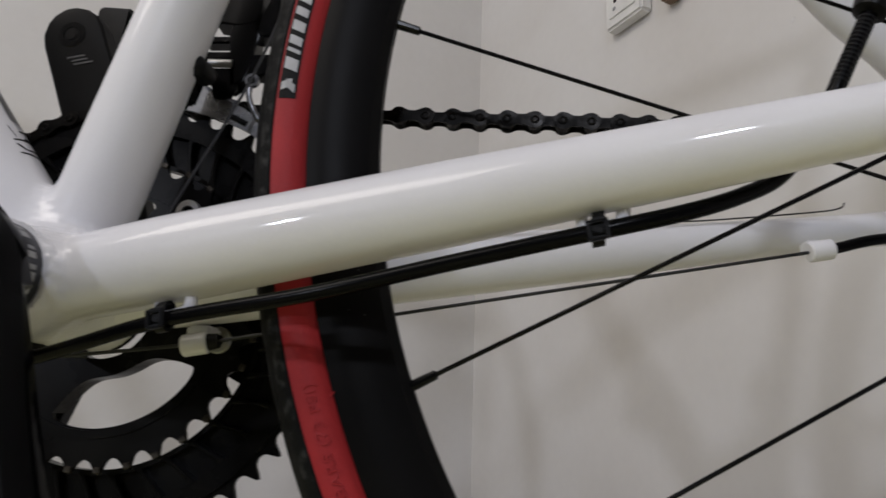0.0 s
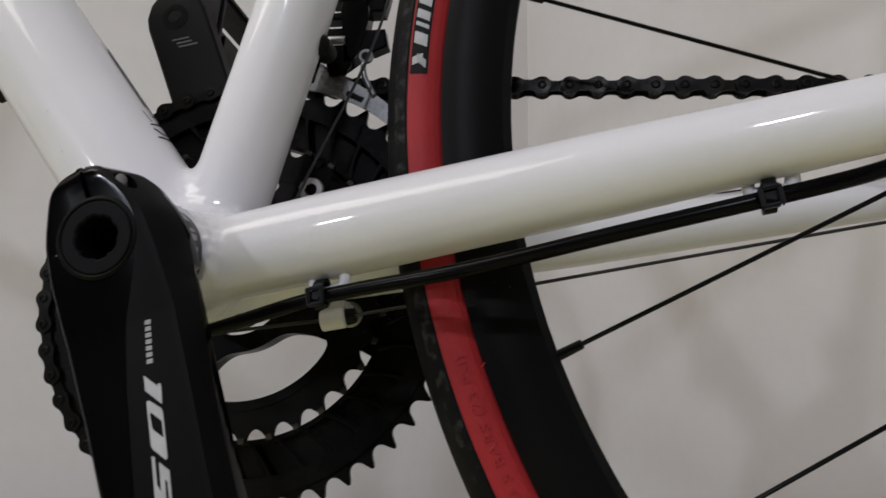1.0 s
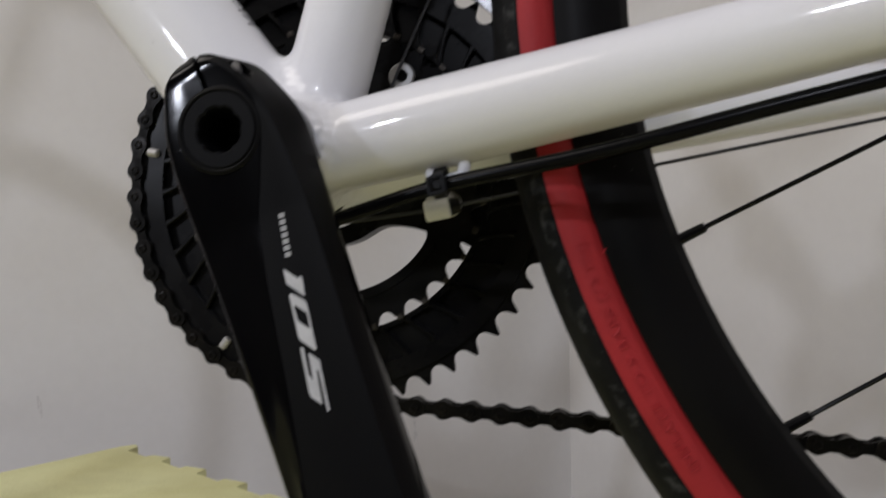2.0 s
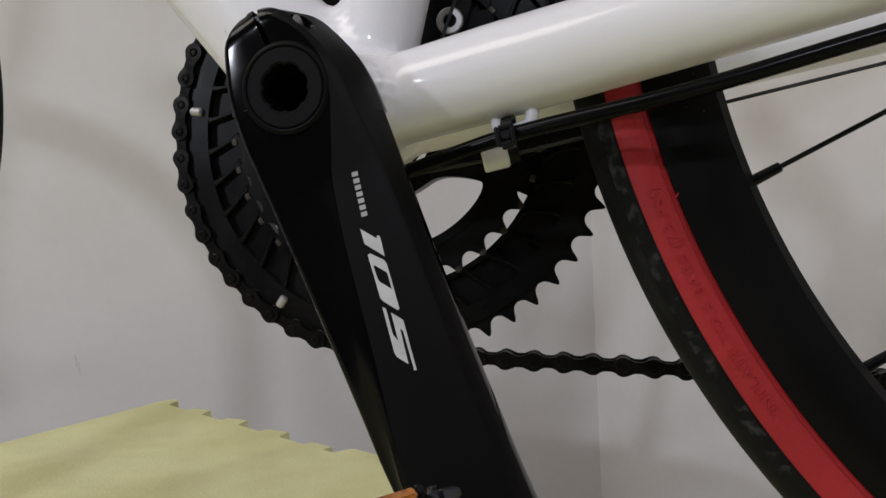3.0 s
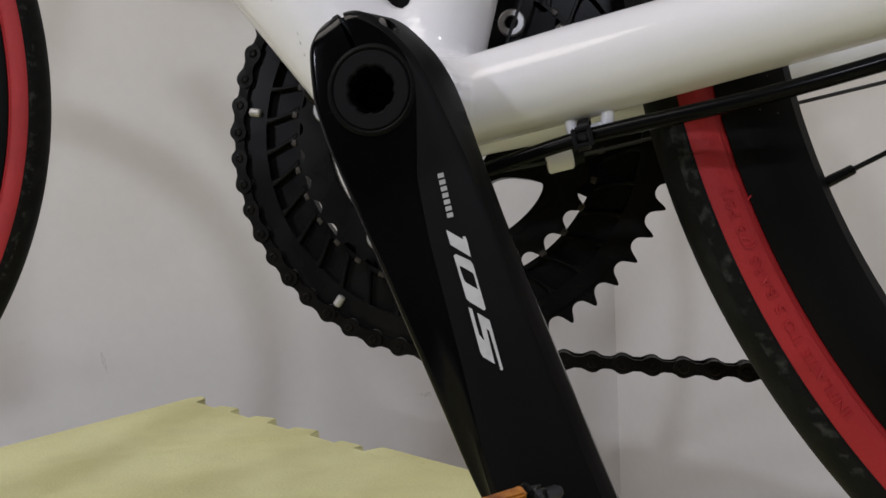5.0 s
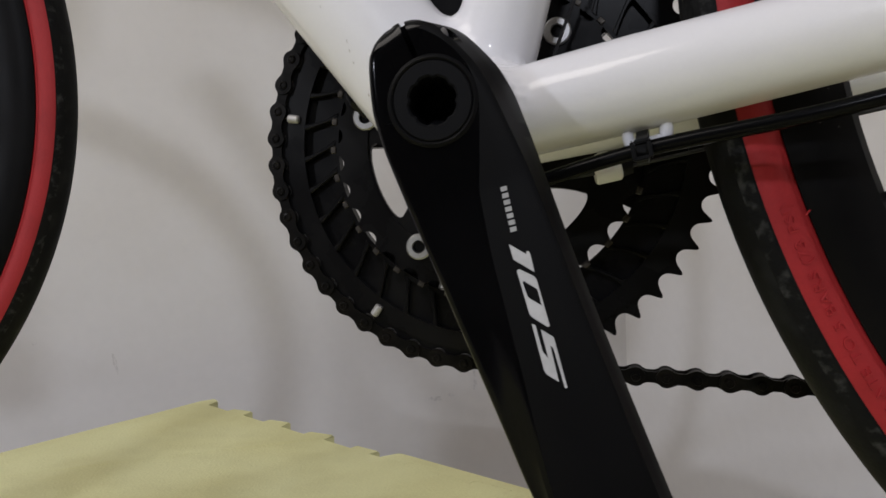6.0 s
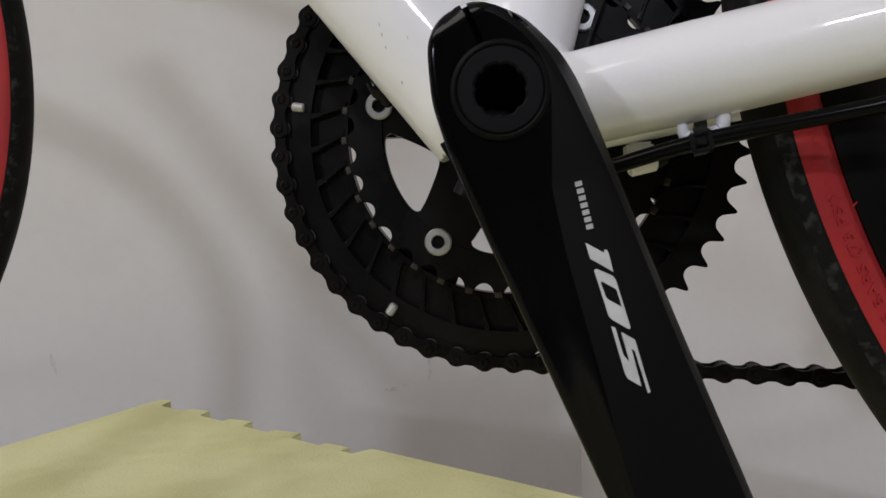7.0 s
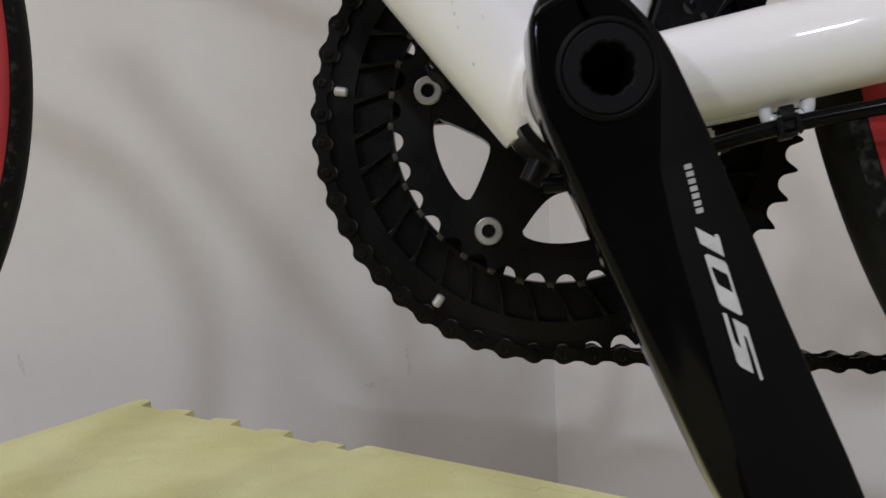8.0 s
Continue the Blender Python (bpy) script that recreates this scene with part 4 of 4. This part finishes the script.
part("swing_link", solid([(54.8, 122.2), (64.5, 122.3), (66.2, 113.4), (59.1, 110.5), (51.4, 110.6)], 0.0355, 0.043), M["gloss"], derailleur)
part("link_pin", tube([(0.0300, 0.0350, 0.1172), (0.0315, 0.0342, 0.1170), (0.0460, 0.0342, 0.1165)], [0.0016, 0.0020, 0.0020], 16), M["steel"], derailleur)
part("cage_plate", solid([(24.0, 108.1), (33.7, 107.1), (44.9, 99.3), (52.6, 95.4), (62.5, 88.7), (72.0, 80.5), (79.0, 72.0), (74.0, 67.5), (66.5, 75.5), (58.0, 82.0), (50.2, 86.2), (38.7, 91.0), (20.0, 96.0), (20.0, 100.3)], 0.0382, 0.0394, 0.0004), M["cage"], derailleur, "polished steel cage plate")
part("cage_plate", arc_plate(lambda t: 0.1035, lambda t: 0.1150, 36, 80, 0.0535, 0.0545), M["dark_alloy"], derailleur, "dull steel cage plate")
# black rod laid on the plate, painted as the dark inside a slot
part("cage_slot_dark", tube([(0.0470, 0.0381, 0.0914), (0.0545, 0.0381, 0.0876)], [0.0014, 0.0014], 10), M["black_print_and_holes"], derailleur)
part("cage_arm", tube(bend([(0.0556, 0.0365, 0.1087), (0.0547, 0.0362, 0.1024), (0.0562, 0.0368, 0.0966), (0.0600, 0.0378, 0.0895)]), [0.0014] * 31, 12), M["alloy"], derailleur, "dull steel link")
part("link_eye", tube([(0.0560, 0.0348, 0.1085), (0.0560, 0.0372, 0.1085)], [0.0033, 0.0033], 20), M["alloy"], derailleur)
# solid black disc whose colour gives the opening's shade
part("eye_hole_dark", tube([(0.0558, 0.0344, 0.1083), (0.0558, 0.0350, 0.1083)], [0.0019, 0.0019], 16), M["black_print_and_holes"], derailleur)
part("mount", block((0.012, 0.016, 0.026), Matrix.Translation((0.0310, 0.022, 0.103)) @ Matrix.Rotation(0.27, 4, "Y"), 0.003), M["gloss"], derailleur)
part("mount_bolt", tube([(0.0446, -0.0010, 0.0972), (0.0446, 0.0002, 0.0974), (0.0445, 0.0012, 0.0976), (0.0440, 0.0130, 0.0990)], [0.0022, 0.0040, 0.0047, 0.0047], 24), M["plastic"], derailleur)
part("shift_cable", tube(bend([(0.072, 0.030, 0.150), (0.0600, 0.022, 0.1000), (0.0360, 0.015, 0.0400), (0.018, 0.008, -0.010), (0.006, 0.004, -0.024)]), 0.0007, 8), M["cable"], derailleur, "thin steel gear cable")

# ---- wheels ----
RIM_IN, RIM_OUT, TYRE_C, TYRE_R = 0.2858, 0.3125, 0.3222, 0.0130


def arc_profile(lo, hi, steps, grow=0.0, side=1):
    return [(TYRE_C + (TYRE_R + grow) * math.cos(math.radians(lo + (hi - lo) * i / steps)), side * (TYRE_R + grow) * math.sin(math.radians(lo + (hi - lo) * i / steps))) for i in range(steps + 1)]


wheel_meshes = dict(
    rim=finish(lathe([(0.3125, -0.0098), (0.3085, -0.0108), (0.3040, -0.0108), (0.2960, -0.0092), (0.2890, -0.0060), (0.2858, -0.0022), (0.2858, 0.0022), (0.2890, 0.0060), (0.2960, 0.0092), (0.3040, 0.0108), (0.3085, 0.0108), (0.3125, 0.0098)], 240, True), "rim", M["rim"], angle=25),
    tread=finish(lathe(arc_profile(-76, 76, 26, 0.0002), 320), "tread", M["tread"]),
    wall_l=finish(lathe(arc_profile(-139, -74, 12), 320), "red_sidewall", M["red"]),
    wall_r=finish(lathe(arc_profile(74, 139, 12), 320), "red_sidewall", M["red"]),
    hub=finish(lathe([(0.006, -0.05), (0.010, -0.048), (0.035, -0.032), (0.035, -0.028), (0.010, -0.022), (0.010, 0.022), (0.035, 0.028), (0.035, 0.032), (0.010, 0.036), (0.006, 0.05)], 32), "hub", M["gloss"]),
)


def wheel(name, centre, turn, label):
    """A wheel round its own axle: rim, tyre, hub, twenty-four crossed spokes with nipples."""
    ob = part(name, lathe([(0.0048, -0.058), (0.0048, 0.058)], 20), M["alloy"], bicycle, label)
    ob.location = Vector((0, 0, BB - MAT_TOP)) + Vector(centre)
    ob.rotation_euler = (0, 0, turn)
    part("rim", wheel_meshes["rim"], None, ob, "deep black aluminium rim")
    part("tread", wheel_meshes["tread"], None, ob, "worn black rubber tread")
    part("red_sidewall", wheel_meshes["wall_l"], None, ob, "red rubber tyre sidewall")
    part("red_sidewall", wheel_meshes["wall_r"], None, ob, "red rubber tyre sidewall")
    part("hub", wheel_meshes["hub"], None, ob)
    for k in range(24):
        a = math.radians(200.0 + 15 * k)
        side = 1 if k % 2 or k == 22 else -1
        cross = (-1 if (k // 2 + k) % 2 == 0 or k == 21 else 1) * math.radians(SPOKE_CROSS)
        foot = Vector((0.0330 * math.cos(a + cross), side * 0.030, 0.0330 * math.sin(a + cross)))
        head = Vector((0.2865 * math.cos(a), side * 0.001, 0.2865 * math.sin(a)))
        way = (foot - head).normalized()
        spoke = part("spoke", tube([head, foot], [0.0009, 0.0009], 8), M["gloss"], ob)
        part("nipple", tube([head - way * 0.002, head + way * 0.002, head + way * 0.010, head + way * 0.0105], [0.0021, 0.0020, 0.0018, 0.0012], 10), M["gloss"], ob)
    return ob


SPOKE_CROSS = 88.0
rear = wheel("rear_wheel", AXLE_R, 0.0, "rear wheel with black deep rim and red-walled tyre")
front = wheel("front_wheel", (-0.590, 0, 0.0660), radians(26.5), "front wheel with red-walled tyre, turned aside")

# tyre print: a black patch with pale slanted bars, and faint raised bars further down


def on_tyre(r, a, lift=0.0003):
    """A place on the near sidewall of a tyre, by radius and angle in degrees."""
    y = -math.sqrt(max(0.0, TYRE_R ** 2 - (r - TYRE_C) ** 2)) - lift
    return Vector((r * math.cos(math.radians(a)), y, r * math.sin(math.radians(a))))


def tyre_patch(r0, r1, a0, a1, lift, mat, name, slant=0.0, nr=5, na=10):
    bm = bmesh.new()
    rows = [[bm.verts.new(on_tyre(r0 + (r1 - r0) * i / nr, a0 + (a1 - a0) * j / na + slant * i / nr, lift)) for i in range(nr + 1)] for j in range(na + 1)]
    quads(bm, rows)
    return part(name, bm, mat, rear)


tyre_patch(0.3178, 0.3246, 178.3, 156.0, 0.0002, M["black_print_and_holes"], "tyre_label", 0, 5, 40)
tyre_patch(0.3186, 0.3222, 177.9, 177.3, 0.0004, M["grey_print"], "label_mark", -0.5)
tyre_patch(0.3200, 0.3240, 177.4, 176.8, 0.0004, M["white_print"], "label_mark", 0.3)
LETTERS = ((0.0, 0.85), (1.0, 0.28), (1.45, 0.62), (2.25, 0.72), (3.15, 0.60), (3.95, 0.50), (4.65, 0.28), (5.10, 0.72), (6.2, 0.6))
for start, wide in LETTERS:
    a = 176.3 - start * 1.35
    tyre_patch(0.3187, 0.3239, a, a - wide * 1.05, 0.0004, M["white_print"], "label_bar", -0.28)
rnd = random.Random(4)


def moulded_word(words, a0, a1, middle, tall):
    """Raised lettering bent along the near sidewall, its tops towards the tread."""
    curve = bpy.data.curves.new("lettering", "FONT")
    curve.body, curve.extrude, curve.space_character = words, 0.5, 1.08
    ob = new("lettering", curve)
    bpy.context.view_layer.update()
    me = bpy.data.meshes.new_from_object(ob.evaluated_get(bpy.context.evaluated_depsgraph_get()))
    bpy.data.objects.remove(ob)
    bpy.data.curves.remove(curve)
    wide = max(v.co.x for v in me.vertices)
    for v in me.vertices:
        v.co = on_tyre(middle + (v.co.y - 0.35) / 0.70 * tall, a0 + (a1 - a0) * v.co.x / wide, 0.00056 if v.co.z > 0 else -0.0004)
    me.materials.append(M["red"])
    return part("moulded_lettering", me, None, rear, "raised red lettering moulded in the sidewall")


moulded_word("INFLATE TO 5 BARS (73 PSI)", 213.5, 198.0, 0.3196, 0.0035)
# chalky worn band along the tread's edge
worn_band = finish(lathe(arc_profile(-73, -52, 8, 0.0005), 320), "worn_band", M["worn_edge"])
part("worn_band", worn_band, None, rear, "chalky scuffed edge of the tread")
part("worn_band", worn_band, None, front, "chalky scuffed edge of the tread")
# moulded line near the rim
bead_line = finish(lathe(arc_profile(-128, -126, 2, 0.00035), 320), "moulded_line", M["raised_red"])
part("moulded_line", bead_line, None, rear)
part("moulded_line", bead_line, None, front)
# dust specks on the rims
for k in range(6):
    a, r = math.radians(185 + 40 * rnd.random()), 0.294 + 0.012 * rnd.random()
    y = -0.0095 - 0.0012 * min(1.0, max(0.0, (r - 0.294) / 0.010))
    size = 0.00014 + 0.00018 * rnd.random()
    part("dust_speck", block((size * 2, size, size * 2), Matrix.Translation((r * math.cos(a), y - 0.0004, r * math.sin(a))), 0), M["faint_print"], rear)
# a loose red rubber hair
part("rubber_hair", tube([on_tyre(0.3135, 199.1, 0), on_tyre(0.3120, 198.9, 0.002), on_tyre(0.3085, 198.75, 0.004)], [0.0004, 0.0003, 0.0002], 6), M["red"], rear)

# fork holding the front wheel
turn = Matrix.Rotation(radians(26.5), 4, "Z")
for side in (-1, 1):
    path = [Vector((-0.590, 0, 0.066)) + turn @ Vector((0.0, side * 0.052, 0.0)), Vector((-0.572, 0, 0.22)) + turn @ Vector((0, side * 0.045, 0)), Vector((-0.535, 0, 0.40)) + turn @ Vector((0, side * 0.036, 0)), HEAD_TOP + Vector((-0.047, 0, -0.15))]
    part("fork_blade", tube(bend(path, 6), [0.010 + 0.006 * i / 18 for i in range(19)], 20), M["white"], bicycle)

# ---- pedals ----


def pedal(centre, outwards, tilt, reach):
    """A long platform pedal with an amber reflector at one end."""
    ob = part("pedal", tube([Vector((0, 0, 0)), Vector((0, outwards * 0.100, 0))], [0.0075, 0.006], 16), M["alloy"], bicycle, "black pedal with amber reflectors")
    ob.location = Vector((0, 0, BB - MAT_TOP)) + Vector(centre)
    ob.rotation_euler = (0, tilt, 0)
    bm = bmesh.new()
    for x in (-reach, reach):
        block((0.006, 0.078, 0.022), Matrix.Translation((x, outwards * 0.056, 0)), 0.002, bm)
    for y in (0.020, 0.092):
        block((reach * 2 + 0.002, 0.006, 0.022), Matrix.Translation((0, outwards * y, 0)), 0.002, bm)
    part("pedal_cage", bm, M["plastic"], ob)
    part("pedal_body", block((0.030, 0.072, 0.022), Matrix.Translation((0, outwards * 0.056, 0)), 0.006), M["plastic"], ob)
    for x in (-1,):
        part("reflector", block((0.005, 0.058, 0.010), Matrix.Translation((x * (reach + 0.0045), outwards * 0.050, 0.0060)), 0.001), M["amber"], ob, "amber plastic reflector")
        part("grip_stud", block((0.008, 0.012, 0.008), Matrix.Translation((x * (reach + 0.0045), outwards * 0.026, -0.0065)), 0.002), M["alloy"], ob)
    return ob


def hanging_pedal():
    """The near pedal, hanging from its axle with one reflector end up and turned to the room."""
    axle = CRANK_U * 0.1705
    ob = part("pedal", tube([axle + Vector((0, -0.062, 0)), axle + Vector((0, -0.150, 0))], [0.0075, 0.0055], 16), M["alloy"], bicycle, "black pedal with an amber reflector")
    top = Vector((0.0453, -0.1175, -0.0963))
    across = Vector((-0.81, -0.58, -0.08)).normalized()
    lean = Vector((-0.52, 0.05, -0.85))
    down = (lean - across * lean.dot(across)).normalized()
    out = across.cross(down)
    if out.y > 0:
        out = -out
    turn = Matrix((across, down, out)).transposed().to_4x4()

    def at(a, d, o):
        return Matrix.Translation(top + across * a + down * d + out * o) @ turn

    part("reflector", block((0.0125, 0.046, 0.003), at(0.0063, 0.0238, 0.0), 0.0006), M["amber"], ob, "amber plastic reflector")
    part("reflector_frame", block((0.0022, 0.048, 0.004), at(-0.0013, 0.0256, -0.0008), 0.0007), M["plastic"], ob)
    part("pedal_cage", block((0.0048, 0.048, 0.004), at(-0.0058, 0.0288, -0.0030), 0.0018, None, 3), M["dark_alloy"], ob, "dark grey metal pedal cage")
    lug = top - across * 0.0080 + down * 0.0088 - out * 0.003
    part("grip_stud", tube([lug, lug - across * 0.0035, lug - across * 0.0045], [0.0018, 0.0016, 0.0010], 16), M["dark_alloy"], ob)
    part("cage_arm", tube(bend([lug + down * 0.003, lug - across * 0.002 + down * 0.008, lug - across * 0.004 + down * 0.018, axle + Vector((0, -0.085, 0.012))]), 0.0014, 12), M["dark_alloy"], ob)
    part("pedal_body", block((0.040, 0.070, 0.050), Matrix.Translation(axle + Vector((0, -0.108, -0.006))) @ Matrix.Rotation(0.3, 4, "Y"), 0.006), M["plastic"], ob)
    return ob


hanging_pedal()
pedal(CRANK_U * -0.1705 + Vector((0, 0.0870, 0)), 1, radians(-85), 0.034)
